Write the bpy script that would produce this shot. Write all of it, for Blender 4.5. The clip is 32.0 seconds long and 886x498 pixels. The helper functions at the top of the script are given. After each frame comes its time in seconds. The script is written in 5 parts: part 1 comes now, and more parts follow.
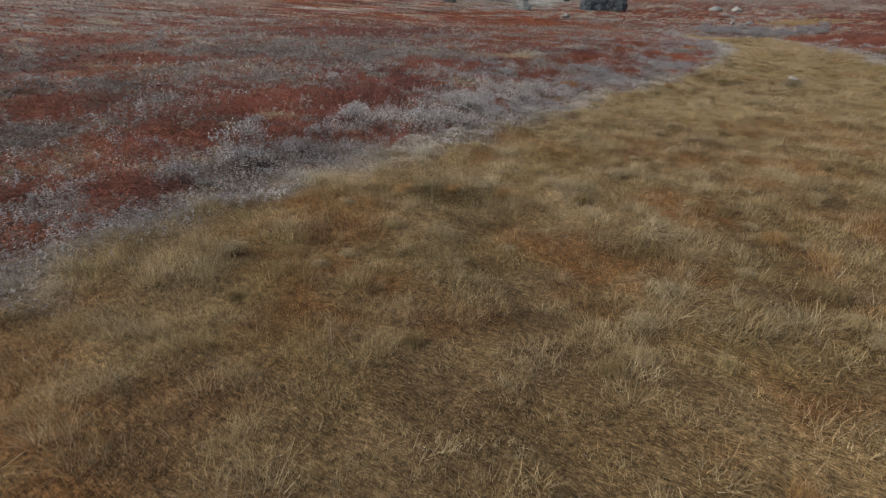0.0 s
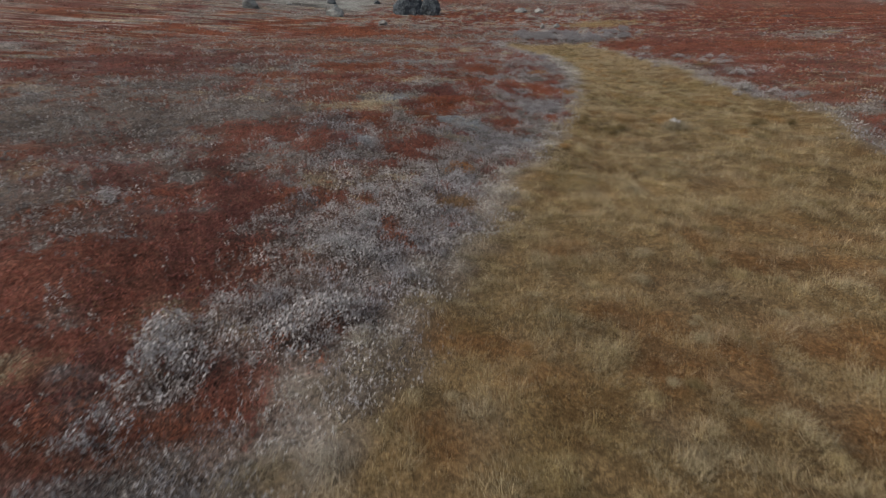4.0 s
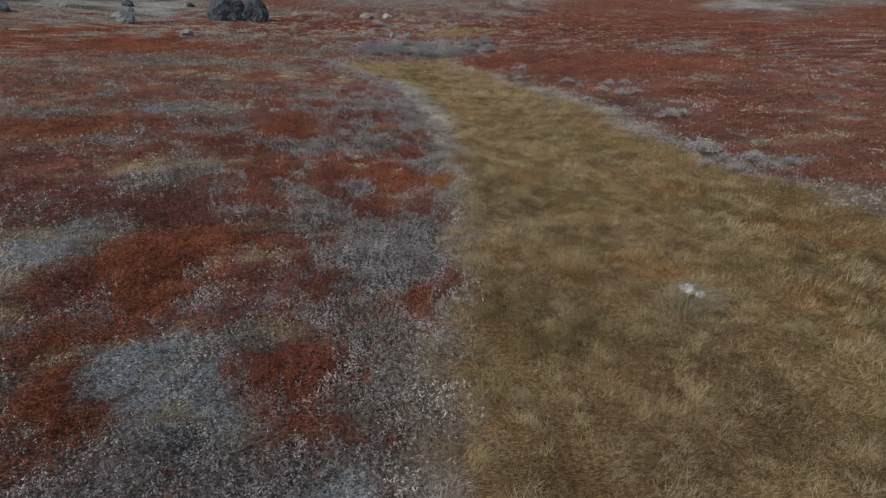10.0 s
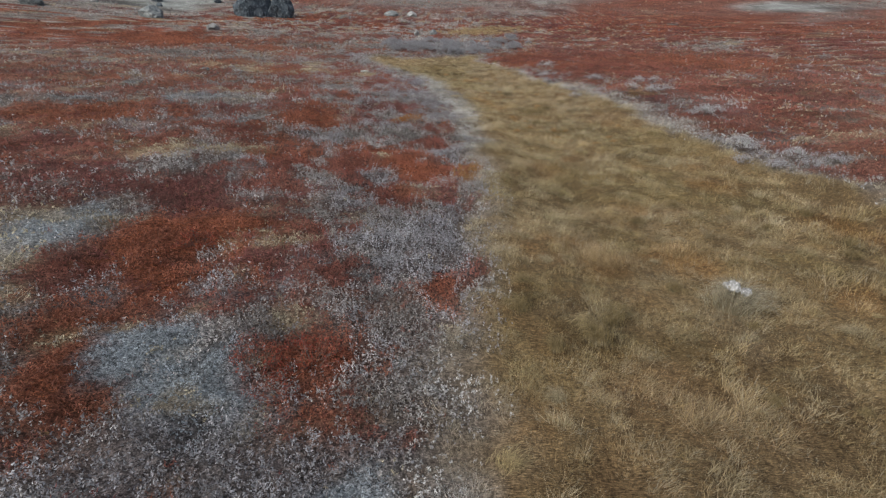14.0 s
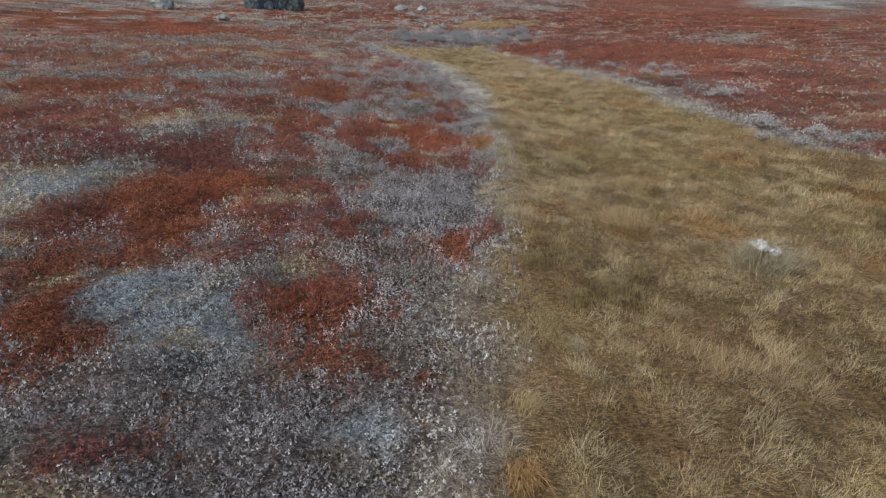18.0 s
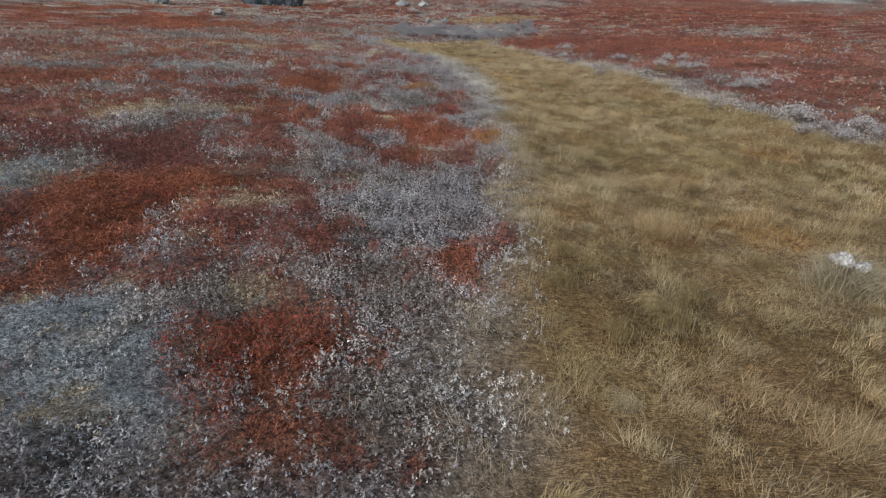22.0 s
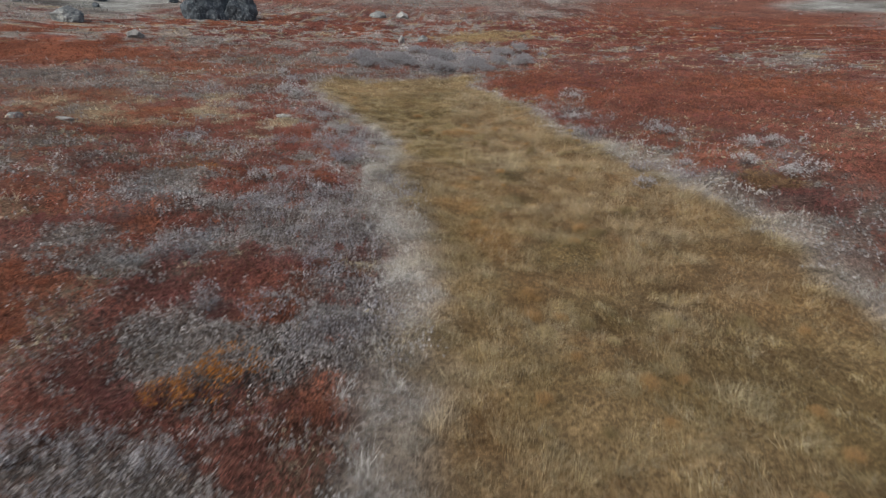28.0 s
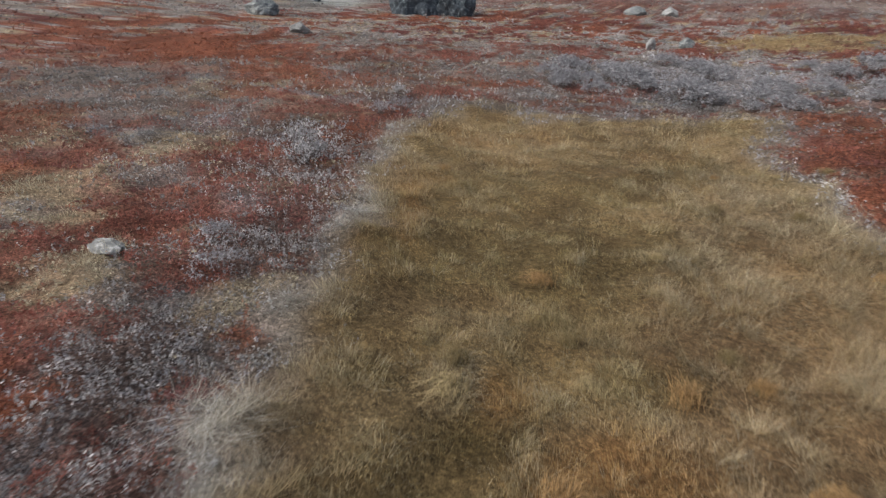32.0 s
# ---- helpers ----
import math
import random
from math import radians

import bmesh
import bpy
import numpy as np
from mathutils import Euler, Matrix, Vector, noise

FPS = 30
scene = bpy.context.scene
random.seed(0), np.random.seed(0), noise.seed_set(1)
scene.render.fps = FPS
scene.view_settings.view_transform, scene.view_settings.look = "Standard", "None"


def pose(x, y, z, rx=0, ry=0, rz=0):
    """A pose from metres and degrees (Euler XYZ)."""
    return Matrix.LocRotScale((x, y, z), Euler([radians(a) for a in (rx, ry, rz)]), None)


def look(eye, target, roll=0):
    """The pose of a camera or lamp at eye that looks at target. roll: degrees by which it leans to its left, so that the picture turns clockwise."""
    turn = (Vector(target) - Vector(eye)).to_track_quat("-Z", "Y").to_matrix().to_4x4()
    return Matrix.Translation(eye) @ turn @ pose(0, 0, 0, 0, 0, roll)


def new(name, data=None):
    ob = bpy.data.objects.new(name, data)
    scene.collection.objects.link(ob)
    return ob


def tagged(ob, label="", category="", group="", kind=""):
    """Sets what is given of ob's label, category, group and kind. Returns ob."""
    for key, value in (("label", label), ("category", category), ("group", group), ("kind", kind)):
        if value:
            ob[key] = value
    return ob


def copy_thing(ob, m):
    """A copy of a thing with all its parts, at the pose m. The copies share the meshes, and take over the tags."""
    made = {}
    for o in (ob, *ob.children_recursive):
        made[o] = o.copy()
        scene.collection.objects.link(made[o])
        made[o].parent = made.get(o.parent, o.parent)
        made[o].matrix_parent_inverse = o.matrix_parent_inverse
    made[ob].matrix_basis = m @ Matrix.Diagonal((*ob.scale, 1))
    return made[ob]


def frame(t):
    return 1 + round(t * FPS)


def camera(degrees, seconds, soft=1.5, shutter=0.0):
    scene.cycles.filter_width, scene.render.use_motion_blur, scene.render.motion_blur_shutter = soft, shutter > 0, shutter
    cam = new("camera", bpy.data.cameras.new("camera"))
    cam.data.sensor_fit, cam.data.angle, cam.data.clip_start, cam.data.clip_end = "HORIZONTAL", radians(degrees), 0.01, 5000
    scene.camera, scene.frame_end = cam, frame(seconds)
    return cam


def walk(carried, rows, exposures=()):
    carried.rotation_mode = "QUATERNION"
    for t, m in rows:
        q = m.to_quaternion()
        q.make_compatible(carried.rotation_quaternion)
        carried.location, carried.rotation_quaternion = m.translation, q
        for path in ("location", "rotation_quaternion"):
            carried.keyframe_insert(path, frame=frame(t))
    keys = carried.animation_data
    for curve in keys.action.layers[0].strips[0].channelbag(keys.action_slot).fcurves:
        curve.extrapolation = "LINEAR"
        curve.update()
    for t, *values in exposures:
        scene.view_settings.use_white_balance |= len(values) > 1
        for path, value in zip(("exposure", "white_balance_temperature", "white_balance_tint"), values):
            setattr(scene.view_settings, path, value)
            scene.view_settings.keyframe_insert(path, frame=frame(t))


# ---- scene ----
cam = camera(78.7, 32.0, soft=1.25, shutter=0.3)
PATH = [
    (0, (4.810, -28.344, 4.072), (3.891, -26.782, 3.224), 1.3),
    (0.5, (4.166, -27.931, 4.080), (3.342, -26.315, 3.237), 1.4),
    (1, (3.630, -27.568, 4.065), (2.901, -25.907, 3.223), 1.4),
    (1.5, (3.080, -27.158, 4.041), (2.439, -25.459, 3.203), 1.5),
    (2, (2.534, -26.662, 4.365), (1.919, -24.955, 3.522), 1.4),
    (2.5, (1.925, -25.838, 4.914), (1.339, -24.127, 4.061), 1.1),
    (3, (1.191, -24.730, 5.408), (0.646, -23.008, 4.549), 0.9),
    (3.5, (0.307, -23.087, 5.795), (-0.168, -21.344, 4.937), 0.8),
    (4, (-0.579, -20.962, 6.078), (-0.945, -19.191, 5.225), 0.8),
    (4.5, (-1.321, -18.410, 6.263), (-1.528, -16.610, 5.415), 0.9),
    (5, (-1.942, -15.660, 6.399), (-1.960, -13.846, 5.558), 1.0),
    (5.5, (-2.329, -12.949, 6.520), (-2.194, -11.138, 5.682), 1.1),
    (6, (-2.508, -9.888, 6.632), (-2.279, -8.088, 5.792), 1.1),
    (6.5, (-2.459, -7.035, 6.657), (-2.202, -5.238, 5.818), 1.1),
    (7, (-2.239, -4.021, 6.685), (-1.964, -2.225, 5.847), 1.1),
    (7.5, (-1.907, -1.702, 6.794), (-1.628, 0.094, 5.961), 1.1),
    (8, (-1.395, -0.821, 6.800), (-1.120, 0.977, 5.968), 1.1),
    (8.5, (-0.882, -0.912, 6.703), (-0.600, 0.886, 5.873), 1.2),
    (9, (-0.603, -1.213, 6.556), (-0.395, 0.593, 5.724), 1.4),
    (9.5, (-0.594, -1.422, 6.409), (-0.469, 0.390, 5.573), 1.5),
    (10, (-0.953, -1.403, 6.251), (-0.857, 0.411, 5.414), 1.6),
    (10.5, (-1.335, -1.188, 6.097), (-1.257, 0.627, 5.260), 1.7),
    (11, (-1.564, -0.840, 5.972), (-1.498, 0.975, 5.136), 1.8),
    (11.5, (-1.514, -0.536, 5.919), (-1.458, 1.280, 5.081), 1.8),
    (12, (-1.322, -0.361, 5.849), (-1.272, 1.455, 5.013), 1.9),
    (12.5, (-1.101, -0.339, 5.798), (-1.056, 1.478, 4.964), 1.9),
    (13, (-0.968, -0.497, 5.753), (-0.927, 1.320, 4.917), 2.0),
    (13.5, (-0.979, -0.707, 5.722), (-0.944, 1.111, 4.887), 2.1),
    (14, (-1.081, -0.864, 5.676), (-1.053, 0.952, 4.840), 2.1),
    (14.5, (-1.234, -0.880, 5.613), (-1.211, 0.937, 4.777), 2.2),
    (15, (-1.332, -0.841, 5.625), (-1.315, 0.976, 4.789), 2.2),
    (15.5, (-1.346, -0.739, 5.704), (-1.334, 1.078, 4.868), 2.2),
    (16, (-1.308, -0.646, 5.732), (-1.300, 1.172, 4.897), 2.2),
    (16.5, (-1.252, -0.631, 5.590), (-1.245, 1.186, 4.755), 2.3),
    (17, (-1.198, -0.681, 5.323), (-1.192, 1.137, 4.489), 2.3),
    (17.5, (-1.164, -0.762, 4.955), (-1.160, 1.056, 4.120), 2.3),
    (18, (-1.158, -0.821, 4.617), (-1.157, 0.995, 3.779), 2.3),
    (18.5, (-1.173, -0.664, 4.342), (-1.177, 1.151, 3.502), 2.3),
    (19, (-1.213, -0.313, 4.200), (-1.221, 1.502, 3.358), 2.3),
    (19.5, (-1.281, 0.264, 4.057), (-1.280, 2.079, 3.216), 2.3),
    (20, (-1.339, 0.856, 3.949), (-1.337, 2.670, 3.107), 2.3),
    (20.5, (-1.312, 1.231, 3.935), (-1.313, 3.046, 3.094), 2.2),
    (21, (-1.234, 1.361, 3.919), (-1.236, 3.176, 3.078), 2.2),
    (21.5, (-1.163, 1.383, 3.912), (-1.167, 3.199, 3.072), 2.2),
    (22, (-1.147, 1.347, 3.911), (-1.154, 3.161, 3.070), 2.2),
    (22.5, (-1.203, 1.310, 3.900), (-1.212, 3.125, 3.059), 2.3),
    (23, (-1.285, 1.304, 3.891), (-1.297, 3.118, 3.050), 2.3),
    (23.5, (-1.369, 1.368, 3.922), (-1.382, 3.182, 3.080), 2.2),
    (24, (-1.436, 1.789, 4.146), (-1.447, 3.601, 3.300), 2.3),
    (24.5, (-1.504, 2.734, 4.616), (-1.510, 4.544, 3.764), 2.5),
    (25, (-1.455, 3.951, 4.994), (-1.466, 5.765, 4.151), 2.3),
    (25.5, (-1.387, 5.819, 5.466), (-1.391, 7.632, 4.622), 2.2),
    (26, (-1.237, 7.846, 5.763), (-1.219, 9.659, 4.920), 2.1),
    (26.5, (-0.918, 10.186, 5.811), (-0.866, 12.001, 4.972), 2.0),
    (27, (-0.423, 12.835, 5.759), (-0.351, 14.651, 4.923), 2.0),
    (27.5, (0.255, 15.786, 5.758), (0.308, 17.602, 4.920), 2.0),
    (28, (1.027, 18.887, 5.833), (1.032, 20.701, 4.991), 2.0),
    (28.5, (1.890, 22.144, 5.861), (1.854, 23.956, 5.017), 2.0),
    (29, (2.468, 25.715, 5.935), (2.371, 27.525, 5.089), 2.1),
    (29.5, (2.633, 28.984, 5.894), (2.330, 30.769, 5.045), 2.1),
    (30, (2.597, 32.287, 5.802), (2.113, 34.028, 4.945), 1.8),
    (30.5, (2.362, 35.115, 5.523), (1.856, 36.851, 4.668), 1.6),
    (31, (2.072, 38.024, 5.044), (1.507, 39.744, 4.193), 1.5),
    (31.5, (1.844, 40.454, 4.493), (1.183, 42.140, 3.643), 1.5),
    (32, (1.730, 42.683, 4.126), (0.915, 44.299, 3.274), 1.4),
]
walk(cam, [(t, look(eye, target, roll)) for t, eye, target, roll in PATH], [(0, 0.40, 6850, 10), (2.5, 0.34, 6850, 10), (4.5, 0.14, 6760, 9.5), (9, 0.10, 6640, 9), (10.5, 0.11, 6470, 8.5), (11.5, 0.12, 6350, 7.5), (12.0, 0.60, 6300, 6.5), (25, 0.63, 6350, 6.5), (28, 0.57, 6560, 9.0), (30, 0.64, 6470, 8.5), (32, 0.72, 6400, 8.5)])
# world, sun and sky: a bright overcast day in autumn
world = bpy.data.worlds.new("world")
scene.world = world
world.use_nodes = True
wn = world.node_tree.nodes
wl = world.node_tree.links
sky = wn.new("ShaderNodeTexSky")
sky.sky_type = "NISHITA"
sky.sun_disc = False
sky.sun_elevation = radians(42)
sky.sun_rotation = radians(-130)
sky.dust_density = 4.0
sky.ozone_density = 2.0
wn["Background"].inputs["Strength"].default_value = 0.11
cloud = wn.new("ShaderNodeHueSaturation")
cloud.inputs["Saturation"].default_value = 0.55
wl.new(sky.outputs["Color"], cloud.inputs["Color"])
wl.new(cloud.outputs["Color"], wn["Background"].inputs["Color"])

sun_data = bpy.data.lights.new("sun", "SUN")
sun_data.energy = 1.5
sun_data.angle = radians(10)
sun_data.color = (1.0, 0.95, 0.88)
sun = new("sun", sun_data)
sun.matrix_world = look((0, 0, 60), (48, 40, 4))


# ---- noise over the plan ----
def lattice(ix, iy, seed):
    n = (ix * 374761393 + iy * 668265263 + seed * 1442695041) & 0xFFFFFFFF
    n = ((n ^ (n >> 13)) * 1274126177) & 0xFFFFFFFF
    return ((n ^ (n >> 16)) & 0xFFFF) / 65535.0


def value_noise(x, y, seed):
    fx, fy = np.floor(x), np.floor(y)
    ix, iy = fx.astype(np.int64), fy.astype(np.int64)
    u, v = x - fx, y - fy
    u, v = u * u * (3 - 2 * u), v * v * (3 - 2 * v)
    a, b = lattice(ix, iy, seed), lattice(ix + 1, iy, seed)
    c, d = lattice(ix, iy + 1, seed), lattice(ix + 1, iy + 1, seed)
    return a + (b - a) * u + (c - a) * v + (a - b - c + d) * u * v


def fbm(x, y, size, octaves, seed):
    """Noise in 0..1 whose largest lumps measure size metres."""
    total, weight, amp = 0.0, 0.0, 1.0
    c, s = math.cos(0.7), math.sin(0.7)
    x, y = x / size, y / size
    for k in range(octaves):
        total = total + amp * value_noise(x, y, seed + 17 * k)
        weight += amp
        amp *= 0.55
        x, y = (x * c - y * s) * 2.03 + 5.3, (x * s + y * c) * 2.03 - 2.1
    return total / weight


def step(lo, hi, v):
    t = np.clip((v - lo) / (hi - lo), 0, 1)
    return t * t * (3 - 2 * t)


# ---- the plan: a grassy strip between two heaths ----
LEFT_Y = [-60, -30, -25, -20, -15, -12, -8.5, -5.6, -0.7, 5, 10, 14, 18, 22, 26, 31, 36.7, 40, 43, 45.6, 48.5, 54, 60, 70]
LEFT_X = [-2, -3.2, -3.9, -4.3, -3.4, -2.8, -2.4, -1.9, -1.4, -0.6, 0.3, 0.6, 0.9, 1.1, 1.3, 0.9, -0.3, -0.4, -1.1, -1.9, -3.1, -6.1, -8.7, -8.9]
RIGHT_Y = [-60, -20, 3, 10, 16, 20, 24, 30, 36, 40, 47, 52, 57, 62, 66, 70]
RIGHT_X = [18, 15, 13.3, 14, 14.5, 13, 11.2, 10.3, 10.3, 8.9, 7.3, 6.5, 5.2, 3.2, 3.3, 3.4]
RIM_Y = [-30, -15, -5, 0, 8, 15, 20, 25, 31, 37, 42, 45, 48, 55, 70]
RIM_W = [1.7, 1.1, 1.0, 0.7, 0.6, 0.5, 0.6, 1.1, 1.5, 1.6, 1.6, 1.0, 0.7, 0.6, 0.4]
BEDS = []
SWARDS = []


def bed(kind, x, y, across, along, turn=0.0, gain=1.0):
    """A patch of one plant: its middle, half sizes and turn in degrees."""
    BEDS.append((kind, x, y, across, along, radians(turn), gain))


def sward(kind, x, y, across, along, turn=0.0):
    """A patch of one kind of grass in the strip."""
    SWARDS.append((kind, x, y, across, along, radians(turn)))


bed("rust2", 53.2, 117.4, 30.2, 25.0, -1)
bed("grey", -62.4, 96.6, 17.0, 16.6, -1)
bed("grey", 20.3, 153.7, 8.9, 17.8, -1)
bed("grey", -18.0, 81.1, 17.0, 8.3, -1)
bed("rust2", -38.2, 72.6, 14.8, 7.6, -1)
bed("rust2", 20.9, 57.9, 14.3, 7.8, -1)
bed("grey", -22.6, 3.0, 13.9, 7.8, 30)
bed("grey", 97.8, 154.8, 9.6, 10.0, -1)
bed("wine", -37.8, 20.5, 9.6, 7.5, 31)
bed("slate", -0.5, 83.4, 6.6, 9.3, -1)
bed("slate", 0.3, 81.5, 7.2, 6.9, 27)
bed("red", 16.6, 51.6, 6.6, 6.5, 2)
bed("grass", 5.8, 103.8, 6.4, 5.9, 16)
bed("slate", 1.6, 82.9, 6.1, 6.0, 16)
bed("grass", 6.7, 104.8, 6.1, 5.7, -1)
bed("rust2", -37.6, 75.4, 6.3, 4.5, 27)
bed("rust2", 9.5, 60.7, 5.5, 5.0, 0)
bed("red", 16.0, 63.0, 4.6, 5.9, -0)
bed("grey", 35.5, 77.3, 4.7, 5.2, -1)
bed("grey", -19.9, 1.3, 5.8, 4.1, 19)
bed("red", -21.7, 80.2, 6.0, 3.9, 27)
bed("red", -44.6, -4.2, 4.9, 4.7, 31)
bed("grey", -26.1, 10.4, 3.8, 5.1, 7)
bed("wine", 9.4, 63.6, 4.8, 4.0, 16)
bed("rust2", 7.7, 64.6, 4.6, 3.7, 2)
bed("red", -25.8, -8.2, 5.7, 2.9, 31)
bed("grey", -29.5, 62.5, 4.4, 3.6, 27)
bed("red", 18.3, 35.9, 4.0, 3.7, -1)
bed("red", 10.7, 65.1, 3.5, 4.2, 16)
bed("grey", -28.5, 61.6, 4.9, 2.9, 16)
bed("grey", -26.2, 57.4, 4.6, 2.9, 16)
bed("rust2", 7.1, 69.2, 4.6, 2.6, 16)
bed("red", -10.6, -11.1, 2.7, 4.5, 19)
bed("red", -11.8, -14.8, 3.0, 3.8, 31)
bed("red", 15.0, 29.7, 2.8, 3.9, 1)
bed("grey", -21.9, -10.0, 1.5, 6.5, 19)
bed("grey", -18.0, -11.8, 2.2, 3.8, 19)
bed("grey", 13.2, 34.5, 3.0, 2.6, 1)
bed("grey", -18.8, 57.8, 3.6, 2.1, 16)
bed("red", -14.6, -18.9, 2.1, 3.4, 31)
bed("red", -15.4, -12.8, 2.2, 3.3, 19)
bed("slate", -4.5, -7.4, 2.1, 3.3, 31)
bed("red", -11.1, 2.8, 2.9, 2.4, 31)
bed("rust2", -17.7, 24.8, 3.2, 2.1, -0)
bed("wine", -11.6, 15.5, 3.3, 1.8, -0)
bed("slate", -3.6, -5.5, 1.3, 4.7, 19)
bed("red", -17.6, 19.0, 2.2, 2.8, -7)
bed("grey", -18.5, -16.7, 2.5, 2.3, 30)
bed("slate", -3.5, 3.7, 1.7, 3.3, 1)
bed("red", -9.6, -7.7, 1.7, 2.9, 19)
bed("red", -8.7, -17.2, 2.1, 2.3, 19)
bed("straw", -11.6, 8.5, 2.5, 1.9, 1)
bed("silver", -5.4, -9.5, 1.9, 2.5, 19)
bed("red", -13.6, 0.4, 2.6, 1.7, 1)
bed("rust2", -6.8, 10.1, 1.6, 2.9, 1)
bed("red", -9.7, -18.8, 1.2, 3.7, 19)
bed("rust2", -7.5, 26.2, 1.5, 3.0, 1)
bed("rust2", -14.0, 44.2, 2.0, 2.2, 2)
bed("grey", -4.2, 45.0, 1.4, 3.0, 2)
bed("wine", -9.5, -7.5, 1.3, 3.3, 1)
bed("straw", -16.7, 47.1, 2.5, 1.7, 2)
bed("grey", -15.5, -9.8, 1.2, 3.2, 19)
bed("rust2", -16.2, 25.9, 2.0, 2.0, 1)
bed("silver", 15.2, 32.3, 1.4, 2.8, 1)
bed("slate", -11.1, 3.6, 1.6, 2.2, 1)
bed("silver", -6.7, -2.5, 1.9, 1.8, 1)
bed("slate", -1.9, 10.1, 1.3, 2.8, -7)
bed("red", -5.5, 42.9, 1.3, 2.6, 2)
bed("red", -3.3, 18.3, 1.7, 1.9, -7)
bed("red", 5.2, 64.6, 1.3, 2.5, 27)
bed("red", -10.5, 44.6, 2.0, 1.7, 16)
bed("silver", -4.6, -6.1, 1.3, 2.3, 19)
bed("rust2", -7.4, 10.3, 1.7, 1.7, -7)
bed("red", -14.3, 10.0, 1.9, 1.4, -7)
bed("grey", -12.7, 56.4, 1.7, 1.7, 16)
bed("red", 9.1, 49.0, 1.4, 2.0, 16)
bed("silver", -8.6, 53.5, 1.3, 2.2, 2)
bed("rust2", -7.2, 24.5, 1.3, 2.1, -0)
bed("rust2", -14.6, 49.0, 1.5, 1.9, 16)
bed("red", -8.9, 49.5, 1.4, 1.9, 27)
bed("slate", 8.7, 38.7, 1.5, 1.7, 2)
bed("rust2", -2.6, 19.3, 1.7, 1.5, -0)
bed("silver", -12.6, 64.6, 1.7, 1.5, 27)
bed("wine", 12.7, 36.1, 1.3, 1.9, 2)
bed("slate", -4.3, 4.5, 1.6, 1.6, -7)
bed("slate", -8.1, -0.7, 1.3, 1.9, 1)
bed("red", -17.1, -19.3, 1.1, 2.3, 31)
bed("red", -10.0, 36.0, 1.2, 2.1, 2)
bed("straw", -12.7, 49.3, 1.6, 1.5, 2)
bed("straw", -22.5, 51.2, 1.4, 1.7, 16)
bed("slate", -4.4, 45.4, 1.3, 1.8, 16)
bed("grey", -5.6, 20.6, 1.3, 1.7, -0)
bed("straw", -11.4, 11.9, 1.7, 1.3, 1)
bed("slate", -1.3, 11.8, 1.7, 1.4, -0)
bed("red", -11.9, 54.4, 1.2, 1.8, 19)
bed("grey", -10.9, -3.2, 1.4, 1.5, 1)
bed("straw", -18.8, 49.2, 1.3, 1.6, 16)
bed("silver", 12.7, 47.6, 1.1, 1.9, 2)
bed("red", -6.5, 0.3, 1.4, 1.5, 1)
bed("lichen", -10.4, 11.3, 1.1, 1.9, -0)
bed("silver", 15.4, 43.3, 1.5, 1.4, 2)
bed("red", -7.0, 44.9, 1.4, 1.4, 16)
bed("grey", -9.6, 16.5, 1.8, 1.1, -0)
bed("grey", -15.1, -16.7, 1.4, 1.4, 31)
bed("grey", -2.7, 39.0, 1.1, 1.8, 2)
bed("straw", -13.5, 53.8, 1.5, 1.2, 16)
bed("silver", -4.7, 0.4, 1.2, 1.5, 1)
bed("silver", 12.5, 22.9, 0.8, 2.2, 1)
bed("silver", -5.4, -12.5, 1.2, 1.5, 31)
bed("grey", 11.2, 24.1, 1.1, 1.6, 1)
bed("red", -8.5, 49.0, 1.2, 1.4, 19)
bed("slate", -5.8, 20.4, 1.1, 1.5, 1)
bed("slate", -3.1, 34.4, 1.1, 1.4, 2)
bed("grey", -0.1, 22.2, 0.9, 1.7, 1)
bed("rust2", -6.5, 11.8, 1.0, 1.6, -0)
bed("slate", -2.4, 31.4, 1.3, 1.1, 2)
bed("slate", -5.5, -17.5, 1.3, 1.2, 19)
bed("red", -13.1, -2.6, 0.9, 1.7, 1)
bed("silver", -5.3, -12.6, 1.0, 1.6, 19)
bed("rust2", -6.8, 9.0, 1.8, 0.9, -0)
bed("slate", 8.1, 47.0, 1.2, 1.2, 16)
bed("straw", -11.4, 7.5, 1.8, 0.8, -7)
bed("straw", -17.3, 52.1, 1.5, 1.0, 16)
bed("red", -10.5, 6.1, 1.5, 1.0, -7)
bed("silver", -12.8, -16.5, 0.9, 1.6, 19)
bed("red", -11.7, 20.6, 1.2, 1.1, 1)
bed("silver", -6.4, -14.3, 0.9, 1.5, 31)
bed("silver", -4.8, -7.3, 1.3, 1.1, 1)
bed("rust2", -6.6, 12.1, 1.2, 1.1, 1)
bed("red", -10.8, 21.8, 1.3, 1.0, -0)
bed("grey", -19.2, 48.5, 0.8, 1.6, 16)
bed("rust2", -3.7, 19.7, 1.2, 1.1, 1)
bed("silver", 14.6, 39.1, 1.0, 1.3, 2)
bed("silver", -6.8, -4.8, 1.2, 1.1, 1)
bed("wine", -15.5, 19.4, 1.2, 1.1, -0)
bed("slate", -1.5, 12.2, 1.3, 1.0, 1)
bed("rust2", -1.7, 17.7, 1.0, 1.3, 1)
bed("silver", 8.6, 52.0, 1.0, 1.3, 2)
bed("wine", -8.5, 13.5, 1.4, 0.9, -0)
bed("red", -6.9, -22.1, 1.3, 0.9, 31)
bed("rust2", -6.5, 18.3, 0.8, 1.5, 1)
bed("grey", -10.7, 37.8, 1.0, 1.2, 2)
bed("silver", 10.1, 58.2, 0.9, 1.4, 16)
bed("slate", -3.6, -2.8, 0.9, 1.4, 1)
